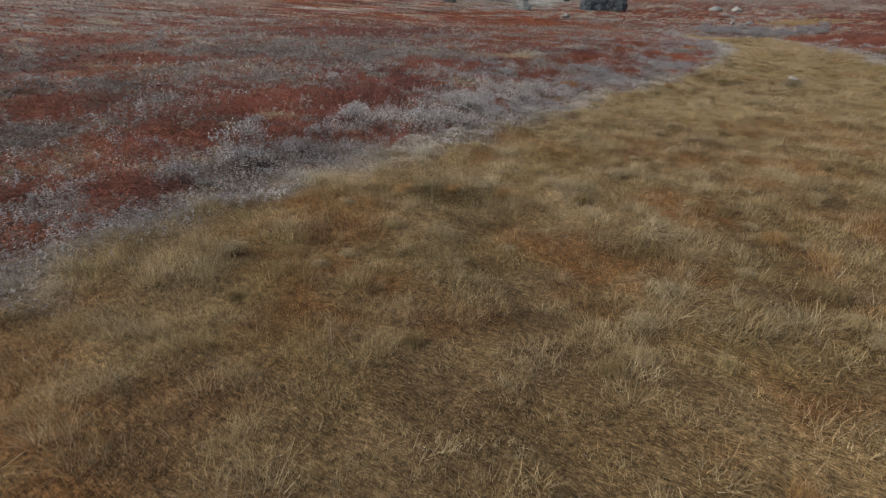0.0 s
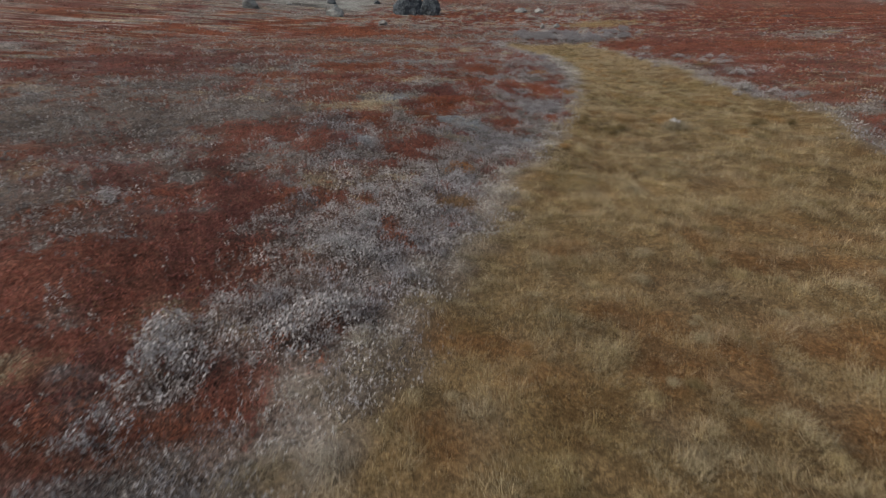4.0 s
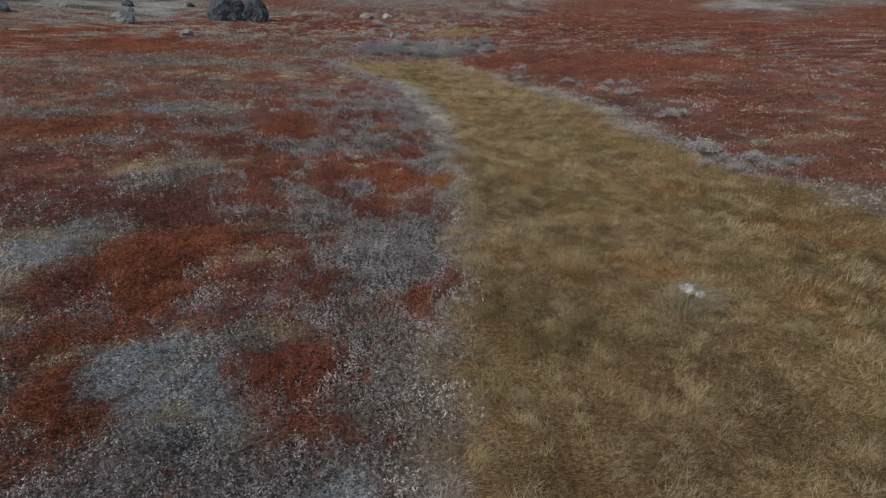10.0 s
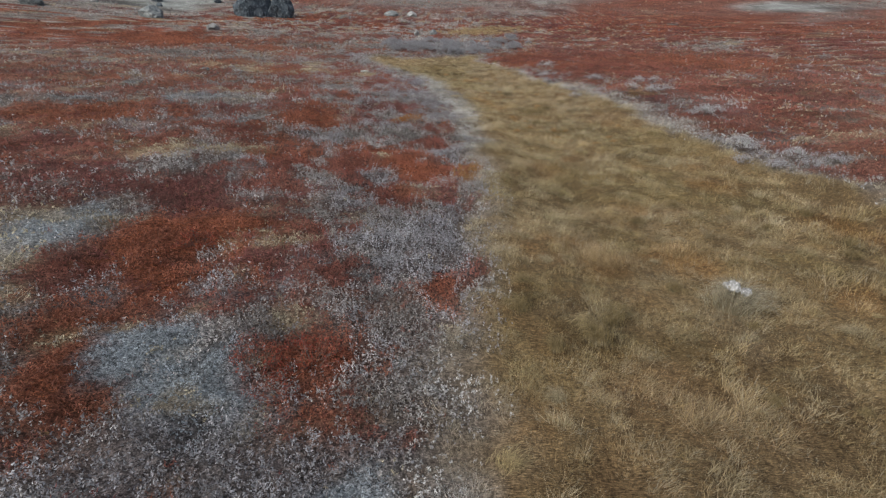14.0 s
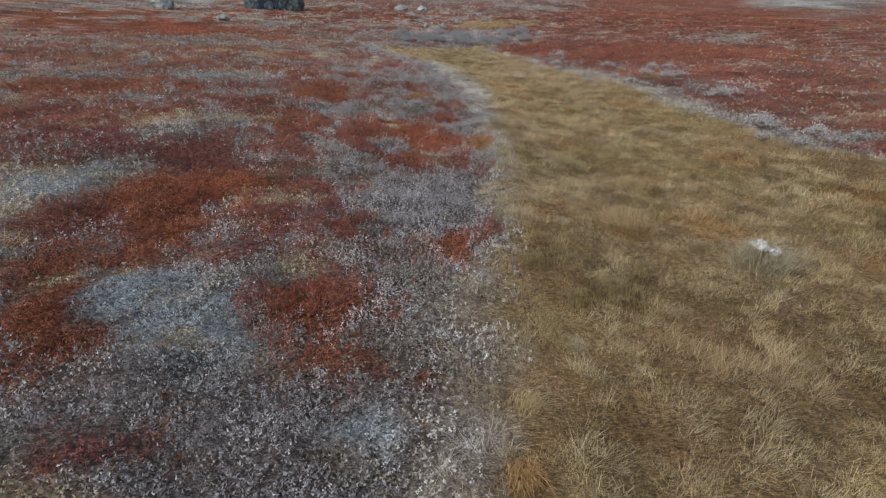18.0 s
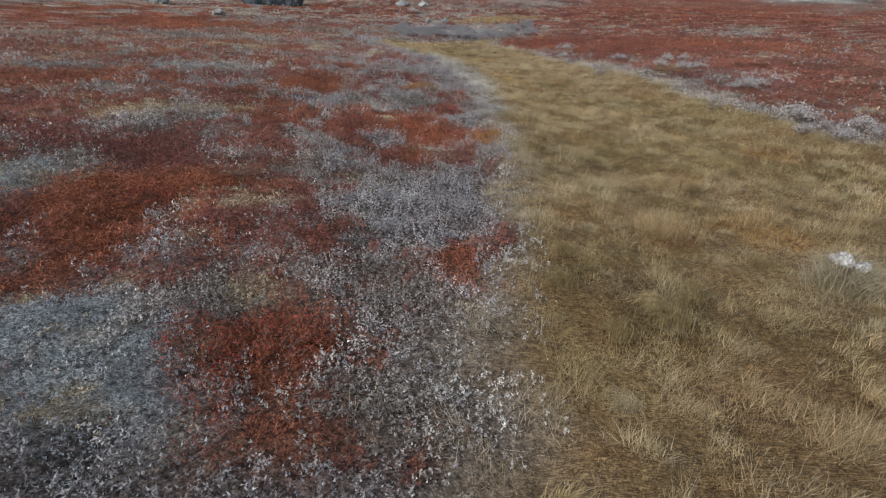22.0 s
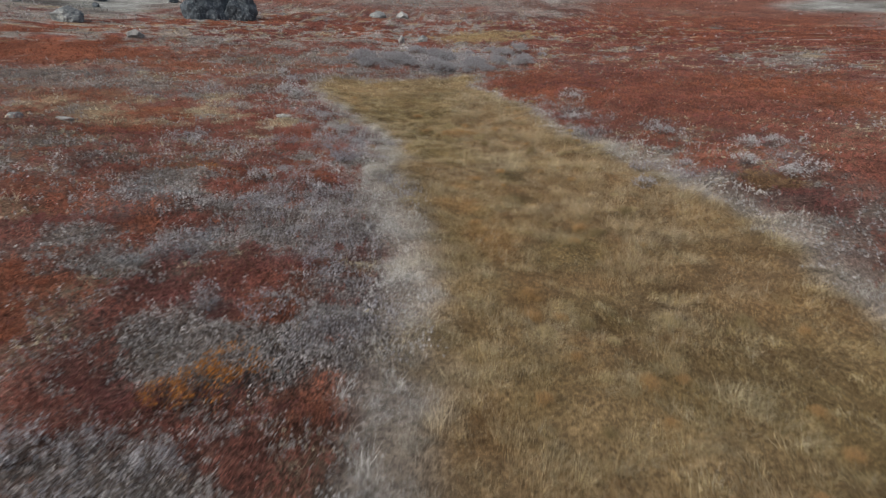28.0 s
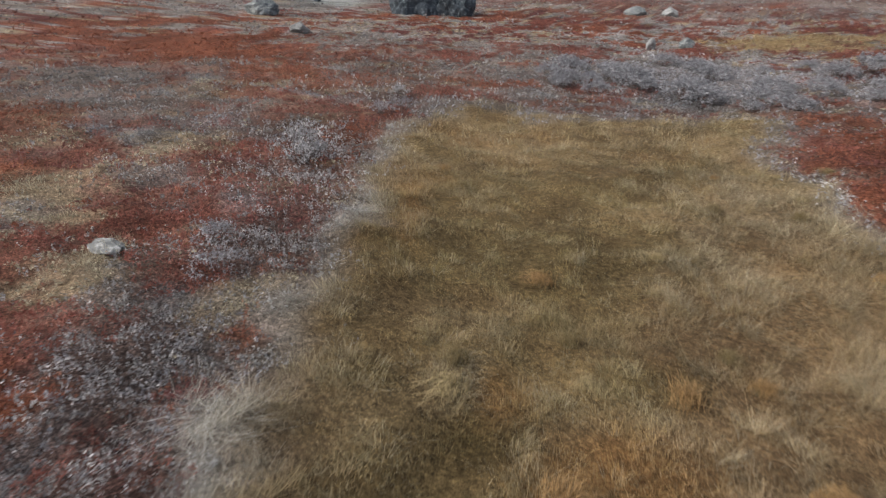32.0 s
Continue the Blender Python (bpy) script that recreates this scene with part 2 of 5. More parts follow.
bed("silver", -5.1, 45.9, 1.1, 1.1, 19)
bed("silver", -12.8, -9.6, 0.8, 1.4, 19)
bed("slate", -3.9, -11.2, 1.0, 1.2, 19)
bed("slate", -3.3, 42.4, 0.8, 1.5, 16)
bed("grey", -5.7, 49.6, 1.0, 1.1, 19)
bed("silver", -9.6, 16.6, 1.0, 1.2, 1)
bed("straw", -12.4, 49.4, 1.1, 1.1, 16)
bed("rust2", -3.8, 41.1, 0.7, 1.5, 16)
bed("red", -5.7, 35.2, 0.9, 1.2, 2)
bed("slate", -0.6, 20.1, 0.8, 1.3, 1)
bed("straw", -13.8, 54.9, 1.4, 0.7, 27)
bed("red", -8.9, 21.0, 1.0, 1.1, 1)
bed("silver", -6.9, -14.3, 0.7, 1.4, 19)
bed("rust2", -1.5, 17.6, 0.8, 1.3, -0)
bed("red", -3.2, 29.3, 1.0, 1.0, 2)
bed("grey", -11.9, -21.5, 1.0, 1.0, 31)
bed("red", -7.9, -5.8, 1.0, 1.0, 1)
bed("rust2", -2.9, 6.4, 1.0, 1.0, -0)
bed("grey", -2.5, 8.6, 0.9, 1.0, -0)
bed("red", -9.4, 47.1, 1.1, 0.8, 19)
bed("straw", -10.4, 9.1, 1.2, 0.8, -7)
bed("straw", -15.0, 45.8, 1.5, 0.6, 16)
bed("rust2", -2.4, 15.0, 0.7, 1.3, 1)
bed("brown", 13.0, 38.4, 0.9, 1.0, 2)
bed("red", -2.3, 37.3, 0.8, 1.0, 2)
bed("red", -5.7, 1.4, 1.0, 0.8, -7)
bed("lichen", -5.6, 6.8, 1.0, 0.8, -0)
bed("red", -6.0, 32.0, 1.2, 0.7, 2)
bed("silver", -6.5, 33.0, 1.1, 0.7, 2)
bed("slate", -2.7, 2.5, 0.9, 0.9, -7)
bed("silver", -7.1, -23.9, 0.7, 1.1, 31)
bed("straw", -12.8, 46.0, 1.4, 0.6, 16)
bed("rust2", -6.4, 5.4, 0.8, 1.0, -0)
bed("red", -5.0, -15.2, 0.8, 1.0, 19)
bed("rust2", -13.0, 47.5, 0.7, 1.1, 19)
bed("slate", -0.9, 28.8, 1.0, 0.8, 2)
bed("rust2", -9.5, 4.8, 0.9, 0.8, -7)
bed("straw", -11.7, 18.6, 1.0, 0.8, -0)
bed("silver", -4.5, 46.3, 1.0, 0.8, 27)
bed("slate", -3.1, 43.1, 0.9, 0.9, 19)
bed("red", -5.2, 17.3, 0.8, 1.0, 1)
bed("red", -6.5, 17.5, 0.6, 1.3, -0)
bed("silver", 9.0, 52.2, 0.7, 1.1, 16)
bed("slate", -5.7, -8.3, 1.0, 0.8, 1)
bed("slate", -2.9, 39.6, 0.9, 0.8, 16)
bed("slate", -1.0, 11.1, 1.0, 0.8, 1)
bed("red", -1.6, 21.9, 0.9, 0.8, 1)
bed("slate", 10.3, 33.8, 0.8, 0.9, 2)
bed("red", -14.8, 51.9, 0.9, 0.8, 27)
bed("silver", -6.3, -19.5, 0.7, 1.0, 31)
bed("rust2", -7.8, 7.1, 0.6, 1.1, -0)
bed("grey", -11.6, 51.4, 1.0, 0.7, 27)
bed("red", -6.1, 15.5, 0.7, 1.0, 1)
bed("silver", -6.9, -7.0, 0.9, 0.8, 1)
bed("lichen", -8.8, 1.2, 0.9, 0.8, -7)
bed("slate", -2.6, 10.7, 0.8, 0.9, -0)
bed("straw", -10.7, 18.7, 0.7, 1.0, 1)
bed("wine", -9.0, 14.4, 0.7, 1.0, 1)
bed("wine", -4.9, 29.2, 0.6, 1.1, 2)
bed("slate", -10.3, 42.6, 0.7, 0.9, 16)
bed("rust2", -8.1, 11.0, 0.8, 0.8, -0)
bed("wine", -11.8, 13.3, 0.9, 0.7, -0)
bed("silver", -5.6, -2.6, 1.0, 0.6, -7)
bed("red", -2.6, 14.4, 0.7, 0.9, -0)
bed("slate", -3.7, 14.2, 0.9, 0.7, 1)
bed("slate", -4.2, -9.4, 0.9, 0.7, 1)
bed("grey", -3.2, 31.3, 0.7, 0.9, 2)
bed("rust2", -3.4, 6.2, 0.7, 0.9, -7)
bed("grey", -2.6, 13.2, 0.9, 0.6, 1)
bed("slate", -7.4, 16.7, 0.7, 0.8, 1)
bed("lichen", -4.9, 5.8, 0.9, 0.7, -0)
bed("grey", -1.8, 8.8, 0.7, 0.9, -0)
bed("grey", -1.2, 14.4, 0.7, 0.8, 1)
bed("red", -7.2, 39.7, 0.7, 0.8, 16)
bed("grey", 0.0, 16.3, 0.5, 1.1, 1)
bed("slate", -3.3, -2.7, 0.7, 0.8, -7)
bed("red", -5.4, 44.4, 0.6, 0.9, 16)
bed("rust2", -5.1, 44.4, 0.6, 0.9, 19)
bed("grey", -7.6, -1.0, 1.0, 0.5, -7)
bed("wine", -9.7, 0.4, 0.7, 0.7, -7)
bed("straw", -13.1, 50.1, 0.8, 0.6, 27)
bed("slate", -7.9, -6.7, 0.6, 0.9, 1)
bed("rust2", -6.6, 31.0, 0.6, 0.8, 2)
bed("red", -6.2, 0.2, 0.7, 0.7, -7)
bed("rust2", -6.7, 5.8, 0.6, 0.8, 1)
bed("straw", -10.4, 46.6, 0.7, 0.7, 16)
bed("silver", -7.9, 4.6, 0.8, 0.6, -7)
bed("slate", -3.1, 16.8, 0.6, 0.7, 1)
bed("silver", -3.3, 44.9, 0.8, 0.6, 19)
bed("grey", -4.5, 13.1, 0.7, 0.6, 1)
bed("slate", -4.5, 43.2, 0.7, 0.7, 19)
bed("rust2", -6.4, 10.8, 0.7, 0.7, 1)
bed("silver", -6.6, -19.2, 0.7, 0.6, 19)
bed("silver", -3.2, -1.4, 0.6, 0.7, -7)
bed("grey", -4.3, 7.7, 0.6, 0.7, -0)
bed("grey", -4.5, 39.7, 0.6, 0.7, 16)
bed("silver", -5.6, 49.4, 0.6, 0.7, 27)
bed("slate", -4.1, -2.2, 0.6, 0.7, -7)
bed("rust", 0.1, 18.0, 0.4, 1.0, -0)
bed("grey", -7.7, 39.0, 0.7, 0.7, 16)
bed("slate", -4.0, -5.7, 0.7, 0.6, 1)
bed("silver", -5.1, 0.1, 0.9, 0.4, -7)
bed("slate", -3.6, 3.7, 0.8, 0.6, 1)
bed("slate", -0.9, 27.4, 0.8, 0.5, 2)
bed("silver", -3.6, 45.7, 0.7, 0.6, 27)
bed("wine", -3.9, 28.3, 0.6, 0.7, 2)
bed("silver", 10.2, 50.7, 0.6, 0.7, 16)
bed("silver", -2.7, 8.5, 0.7, 0.6, -0)
bed("lichen", -5.7, 6.2, 0.7, 0.6, -0)
bed("silver", -9.9, 15.7, 0.7, 0.6, 1)
bed("grey", -5.2, 16.1, 0.7, 0.5, 1)
bed("red", -8.1, 8.7, 0.5, 0.7, -0)
bed("lichen", -3.9, 5.2, 0.6, 0.6, 1)
bed("straw", -8.7, 19.1, 0.9, 0.4, 1)
bed("silver", -8.3, 33.4, 0.5, 0.7, 2)
bed("straw", -8.8, 18.9, 0.8, 0.5, -0)
bed("slate", -2.2, 4.7, 0.8, 0.5, -0)
bed("red", -3.6, 9.6, 0.6, 0.6, -0)
bed("red", -6.7, -2.0, 0.6, 0.6, -7)
bed("rust2", -5.0, 11.8, 0.4, 0.9, -0)
bed("silver", -3.4, 38.2, 0.6, 0.7, 16)
bed("slate", -2.6, 4.5, 0.6, 0.6, 1)
bed("red", -8.9, 9.1, 0.7, 0.5, -0)
bed("slate", -2.1, 11.1, 0.6, 0.6, 1)
bed("grey", -6.7, 43.2, 0.5, 0.6, 19)
bed("straw", -11.1, 19.5, 0.4, 0.9, -0)
bed("straw", -10.7, 12.1, 0.8, 0.4, -0)
bed("slate", -3.1, 45.2, 0.6, 0.6, 27)
bed("silver", -6.3, -21.3, 0.5, 0.7, 31)
bed("straw", -9.6, -17.1, 0.5, 0.6, 19)
bed("slate", -5.0, 30.3, 0.5, 0.6, 2)
bed("grey", -1.9, 6.0, 0.5, 0.6, -0)
bed("straw", -4.7, 47.8, 0.5, 0.6, 27)
bed("rust2", -3.5, 40.7, 0.6, 0.6, 19)
bed("slate", -4.0, 4.6, 0.8, 0.4, -0)
bed("brown", -3.7, -4.8, 0.6, 0.5, 1)
bed("red", -3.0, 37.7, 0.5, 0.6, 16)
bed("silver", -4.2, 0.7, 0.6, 0.5, -7)
bed("silver", -2.1, 40.5, 0.6, 0.5, 16)
bed("silver", -6.3, 9.9, 0.7, 0.4, -0)
bed("silver", -8.1, -8.7, 0.5, 0.6, 1)
bed("grey", -5.1, 42.3, 0.5, 0.6, 19)
bed("lichen", -6.2, 6.6, 0.4, 0.7, -0)
bed("rust2", -4.7, 38.6, 0.6, 0.5, 16)
bed("red", -4.8, 41.7, 0.4, 0.7, 19)
bed("rust2", -3.4, 36.6, 0.5, 0.6, 16)
bed("straw", -9.3, -15.4, 0.6, 0.5, 19)
bed("slate", -0.5, 29.6, 0.6, 0.5, 2)
bed("straw", -10.4, 48.6, 0.9, 0.3, 19)
bed("silver", -6.4, 13.6, 0.6, 0.5, 1)
bed("red", -5.9, 48.1, 0.6, 0.5, 27)
bed("straw", -8.4, 45.1, 0.6, 0.5, 19)
bed("red", -1.0, 16.2, 0.5, 0.5, 1)
bed("straw", -5.1, 11.0, 0.5, 0.6, -0)
bed("silver", -4.4, 45.3, 0.5, 0.5, 27)
bed("slate", -8.2, -2.4, 0.5, 0.5, -7)
bed("slate", -5.4, 8.6, 0.5, 0.4, -0)
bed("slate", -7.6, 8.3, 0.5, 0.5, -0)
bed("silver", -5.8, 4.5, 0.6, 0.4, -0)
bed("straw", -4.4, 48.4, 0.5, 0.4, 19)
bed("silver", -5.6, -9.6, 0.5, 0.5, 1)
bed("silver", -6.8, -20.9, 0.4, 0.5, 19)
bed("red", -3.4, 42.1, 0.4, 0.5, 19)
bed("rust", 0.2, 18.7, 0.4, 0.6, 1)
bed("silver", -2.1, 6.8, 0.5, 0.4, -0)
bed("straw", -11.8, 18.0, 0.4, 0.5, 1)
bed("grey", -3.0, 10.9, 0.4, 0.5, 1)
bed("slate", -2.6, 42.2, 0.4, 0.5, 19)
bed("silver", -2.8, 4.7, 0.5, 0.4, -0)
bed("red", -3.7, -0.4, 0.5, 0.4, -7)
bed("straw", -7.6, 43.8, 0.5, 0.4, 19)
bed("straw", -5.8, 42.8, 0.7, 0.3, 19)
bed("straw", -10.4, 48.5, 0.5, 0.4, 27)
bed("wine", -6.1, -21.3, 0.5, 0.4, 19)
bed("red", -7.7, -3.5, 0.5, 0.4, -7)
bed("straw", -8.2, 46.1, 0.6, 0.3, 19)
bed("red", -6.3, 45.9, 0.5, 0.4, 27)
bed("silver", -2.3, 41.1, 0.5, 0.3, 19)
bed("red", -1.7, 38.4, 0.4, 0.4, 16)
bed("wine", -4.9, 3.3, 0.4, 0.4, 1)
bed("red", -4.0, 10.8, 0.6, 0.3, 1)
bed("slate", -3.6, 28.1, 0.4, 0.4, 2)
bed("lichen", -2.1, 4.1, 0.4, 0.4, 1)
bed("straw", -4.3, 11.3, 0.4, 0.4, -0)
bed("rust2", -2.5, 5.3, 0.5, 0.3, -0)
bed("silver", -6.2, -3.3, 0.5, 0.3, -7)
bed("straw", -3.4, 47.5, 0.5, 0.3, 27)
bed("straw", -0.7, 30.3, 0.4, 0.4, 2)
bed("slate", -3.6, 44.5, 0.3, 0.4, 27)
bed("silver", -2.4, 6.2, 0.3, 0.5, -0)
bed("silver", -4.3, 13.6, 0.4, 0.4, 1)
bed("rust2", -4.6, 45.0, 0.4, 0.3, 27)
bed("silver", -5.4, 37.5, 0.4, 0.3, 16)
bed("straw", -5.1, 10.8, 0.3, 0.4, 1)
bed("straw", -3.7, 8.0, 0.4, 0.3, -0)
bed("straw", -3.3, 19.1, 0.3, 0.4, 1)
bed("silver", -5.5, 4.3, 0.4, 0.3, 1)
bed("silver", -4.2, 36.9, 0.4, 0.3, 16)
bed("silver", -4.0, 10.5, 0.4, 0.3, 1)
bed("straw", -4.3, 11.3, 0.3, 0.4, 1)
bed("rust2", -3.7, 47.2, 0.3, 0.3, 27)
bed("red", -4.5, 11.7, 0.4, 0.2, 1)
bed("slate", -2.2, 45.3, 0.3, 0.2, 27)
bed("straw", -6.0, 10.9, 0.3, 0.3, -0)
bed("straw", -6.6, 47.7, 0.3, 0.3, 27)
bed("straw", -7.8, 46.4, 0.3, 0.3, 27)
bed("straw", -5.4, 6.6, 0.2, 0.4, -0)
bed("rust", -2.9, -5.2, 0.2, 0.3, 1)
bed("straw", -7.5, 6.7, 0.3, 0.3, -0)
bed("red", -3.2, 12.2, 0.2, 0.3, 1)
bed("straw", -6.5, 7.3, 0.2, 0.3, -0)
bed("straw", -3.9, 6.5, 0.2, 0.2, -0)
bed("straw", -3.5, 5.0, 0.2, 0.3, 1)
bed("straw", -5.6, 8.0, 0.2, 0.2, -0)
bed("straw", -4.9, 5.5, 0.2, 0.3, 1)
bed("straw", -5.0, 12.0, 0.2, 0.2, 1)
bed("straw", -4.8, 5.4, 0.2, 0.2, -0)
bed("straw", -0.4, 13.2, 0.2, 0.2, 1)
bed("straw", -3.8, 1.9, 0.2, 0.2, -7)
bed("rust", -2.1, 41.8, 0.2, 0.2, 19)
bed("straw", -4.3, 5.3, 0.2, 0.2, -0)
bed("straw", -2.8, -3.0, 0.1, 0.2, -7)
bed("straw", -7.6, 47.5, 0.8, 1.0, 18, 1.6)
sward("dun", 4.6, 5.0, 2.0, 1.1, 0)
sward("dun", 2.1, 4.9, 0.9, 0.7, 0)
sward("dun", 4.9, 2.2, 1.7, 1.4, 0)
sward("tan", 8.1, 36.8, 4.9, 4.8, -0)
sward("tan", 4.3, 47.1, 2.6, 5.3, 2)
sward("olive", -2.0, 54.2, 3.6, 3.6, 16)
sward("olive", 9.1, 24.5, 3.4, 3.6, -0)
sward("tan", 4.7, 52.1, 2.5, 3.4, 16)
sward("olive", 7.7, 17.7, 3.2, 2.1, -0)
sward("tan", 4.1, 46.1, 2.3, 2.5, 16)
sward("tan", 4.1, 48.3, 2.2, 2.1, 19)
sward("tan", 3.6, 56.5, 1.6, 2.5, 27)
sward("bleach", 3.1, 58.1, 1.2, 3.1, 19)
sward("olive", -1.4, 51.8, 2.2, 1.6, 27)
sward("olive", -2.4, 51.4, 1.9, 1.8, 19)
sward("tan", 3.1, 51.0, 2.1, 1.5, 19)
sward("tan", 2.7, -9.3, 1.7, 1.7, 19)
sward("olive", 0.1, 45.7, 1.2, 2.3, 16)
sward("tan", 5.3, 43.2, 1.8, 1.5, 16)
sward("bleach", 3.4, 40.5, 1.2, 1.9, 2)
sward("gold", 11.1, 14.3, 1.1, 1.4, -0)
sward("tan", 7.2, 33.4, 1.6, 0.9, 2)
sward("olive", 0.6, 41.5, 1.0, 1.3, 16)
sward("tan", 4.1, 44.6, 1.2, 1.1, 19)
sward("tan", 2.9, 50.4, 1.2, 1.0, 27)
sward("tan", 8.1, 30.7, 1.1, 1.0, 2)
sward("olive", -0.2, 45.4, 1.1, 1.0, 19)
sward("tan", 4.8, 39.1, 1.3, 0.8, 16)
sward("gold", 2.5, 32.3, 0.9, 1.2, 2)
sward("gold", 9.0, 18.3, 1.1, 0.9, -0)
sward("olive", 4.9, 32.0, 0.8, 1.2, 2)
sward("tan", 5.9, 31.2, 1.1, 0.8, 2)
sward("bleach", 2.4, 54.4, 0.5, 1.9, 27)
sward("tan", 2.6, 45.9, 0.8, 1.0, 19)
sward("gold", -4.5, 53.4, 0.4, 2.1, 27)
sward("tan", 3.7, 5.7, 1.0, 0.8, -0)
sward("dark", -1.4, -18.6, 1.5, 0.5, 19)
sward("gold", 1.5, 47.2, 0.9, 0.9, 19)
sward("tan", 2.7, 6.7, 1.0, 0.8, -0)
sward("olive", 8.5, 11.8, 0.9, 0.8, -0)
sward("gold", 1.6, 35.4, 0.8, 0.9, 2)
sward("dark", -0.2, 47.6, 0.7, 1.0, 16)
sward("tan", 1.3, 38.4, 0.8, 0.8, 16)
sward("gold", 5.2, 11.6, 0.9, 0.7, -0)
sward("olive", 4.3, 29.2, 0.8, 0.7, 2)
sward("gold", -2.2, -20.2, 0.9, 0.6, 19)
sward("gold", 1.8, 47.5, 0.9, 0.7, 27)
sward("bleach", 5.2, 9.2, 0.7, 0.8, -0)
sward("gold", 3.1, 11.2, 0.8, 0.6, -0)
sward("gold", 8.6, 9.8, 0.7, 0.8, -0)
sward("olive", 1.5, 49.3, 0.9, 0.5, 27)
sward("bleach", 1.3, -17.1, 0.4, 1.2, 19)
sward("olive", -0.0, 42.7, 0.6, 0.6, 19)
sward("dark", 1.5, 45.5, 0.6, 0.7, 16)
sward("brown", 2.8, -19.7, 0.7, 0.6, 19)
sward("bleach", 3.9, 41.0, 0.6, 0.5, 16)
sward("dark", 3.6, 36.3, 0.7, 0.5, 2)
sward("brown", -3.4, -20.4, 0.7, 0.5, 19)
sward("dark", 2.2, 8.1, 0.5, 0.5, -0)
sward("bleach", 3.3, 28.3, 0.5, 0.6, 2)
sward("dark", 0.5, -19.3, 0.7, 0.4, 19)
sward("dark", 1.3, 45.4, 0.5, 0.6, 19)
sward("bleach", -1.3, -14.3, 0.5, 0.5, 19)
sward("dark", 10.7, 13.0, 0.5, 0.6, -0)
sward("bleach", 5.2, 8.0, 0.4, 0.6, -0)
sward("bleach", 1.7, -13.8, 0.4, 0.7, 19)
sward("bleach", 6.1, 29.0, 0.5, 0.6, 2)
sward("dark", 3.6, 38.7, 0.5, 0.5, 2)
sward("gold", -0.0, 48.1, 0.5, 0.5, 27)
sward("dark", 6.3, -13.5, 0.5, 0.5, 19)
sward("bleach", -0.8, 48.0, 0.4, 0.6, 27)
sward("bleach", 0.0, 4.9, 0.5, 0.5, -0)
sward("dark", 0.8, 9.2, 0.5, 0.5, -0)
sward("olive", -0.1, 46.4, 0.5, 0.5, 27)
sward("olive", 5.0, 28.6, 0.5, 0.4, 2)
sward("dark", 3.6, 39.1, 0.5, 0.4, 16)
sward("dark", 3.5, -18.9, 0.5, 0.4, 19)
sward("olive", 1.7, 43.1, 0.4, 0.4, 19)
sward("brown", -2.0, -22.6, 0.8, 0.2, 19)
sward("bleach", 2.2, 8.6, 0.6, 0.3, -0)
sward("bleach", -0.7, -17.0, 0.5, 0.3, 19)
sward("dark", 0.0, 47.1, 0.4, 0.4, 19)
sward("gold", 1.4, 37.4, 0.5, 0.3, 16)
sward("bleach", 4.0, -20.0, 0.4, 0.3, 19)
sward("bleach", 3.4, -18.0, 0.3, 0.4, 19)


def height(x, y):
    """The lie of the land."""
    left, right = np.interp(y, LEFT_Y, LEFT_X), np.interp(y, RIGHT_Y, RIGHT_X)
    out_l, out_r = np.maximum(left - x, 0), np.maximum(x - right, 0)
    z = 0.35 * step(0, 9, out_l) * (1 - step(34, 46, y)) + 0.55 * step(0, 8, out_r) + 0.035 * np.maximum(out_r - 6, 0)
    z = z - 0.25 * step(0, 2.5, np.minimum(x - left, right - x)) * step(-5, 5, y)
    z = z - 0.40 * step(36, 50, y) + 0.035 * np.maximum(-x - 12, 0) * step(60, 90, y)
    far = np.maximum(y - 72, 0)
    z = z + 0.028 * far + 0.0003 * far**2 * step(0, 60, far)
    z = z + 0.03 * np.maximum(-x - 60, 0) + 0.00006 * np.maximum(np.hypot(x, y - 20) - 120, 0) ** 2
    z = np.where(z > 60, 60 + 30 * np.tanh((z - 60) / 60), z)
    z = z + 0.4 * (fbm(x, y, 22, 2, 5) - 0.5) * step(4, 20, out_l + out_r) + 2.5 * (fbm(x, y, 70, 3, 6) - 0.5) * step(75, 140, np.hypot(x, y))
    wet = step(-0.5, 1.5, np.minimum(x - left, right - x))
    z = z + (0.30 - 0.05 * wet) * (fbm(x, y, 1.7, 3, 7) - 0.5) + (0.36 - 0.06 * wet) * (fbm(x, y, 0.75, 2, 8) - 0.5)
    return z


def scree(x, y):
    """Pale stony slopes: one beyond the heath on the west, a small one on the east hill, one along the hollow to the north."""
    rag = 16 * (fbm(x, y, 14, 4, 95) - 0.5)
    west = step(-3, 4, -x - 44 - 0.28 * np.maximum(y - 112, 0) + rag) * step(0, 8, y - 101 + 0.22 * (x + 44) + rag)
    east = step(1.25, 0.85, np.hypot((x - 90) / 13, (y - 152) / 12) + 0.03 * rag)
    north = step(1.3, 0.8, np.hypot((x - 19 - 0.15 * (y - 145)) / 11, (y - 152) / 26) + 0.03 * rag)
    return np.clip(west + east + 0.45 * north, 0, 1)


GRASS, FRINGE, RED, GREY, LICHEN, STRAW, SILVER, SLATE, RUST, FOX, WINE, BROWN = range(12)
SORTS = 12
HOLD = {"straw": 0.48, "rust": 0.7, "silver": 0.62, "grey": 0.7, "lichen": 0.72}
KINDS = {"grass": GRASS, "red": RED, "grey": GREY, "lichen": LICHEN, "straw": STRAW, "silver": SILVER, "slate": SLATE, "rust": RUST, "rust2": FOX, "wine": WINE, "brown": BROWN}


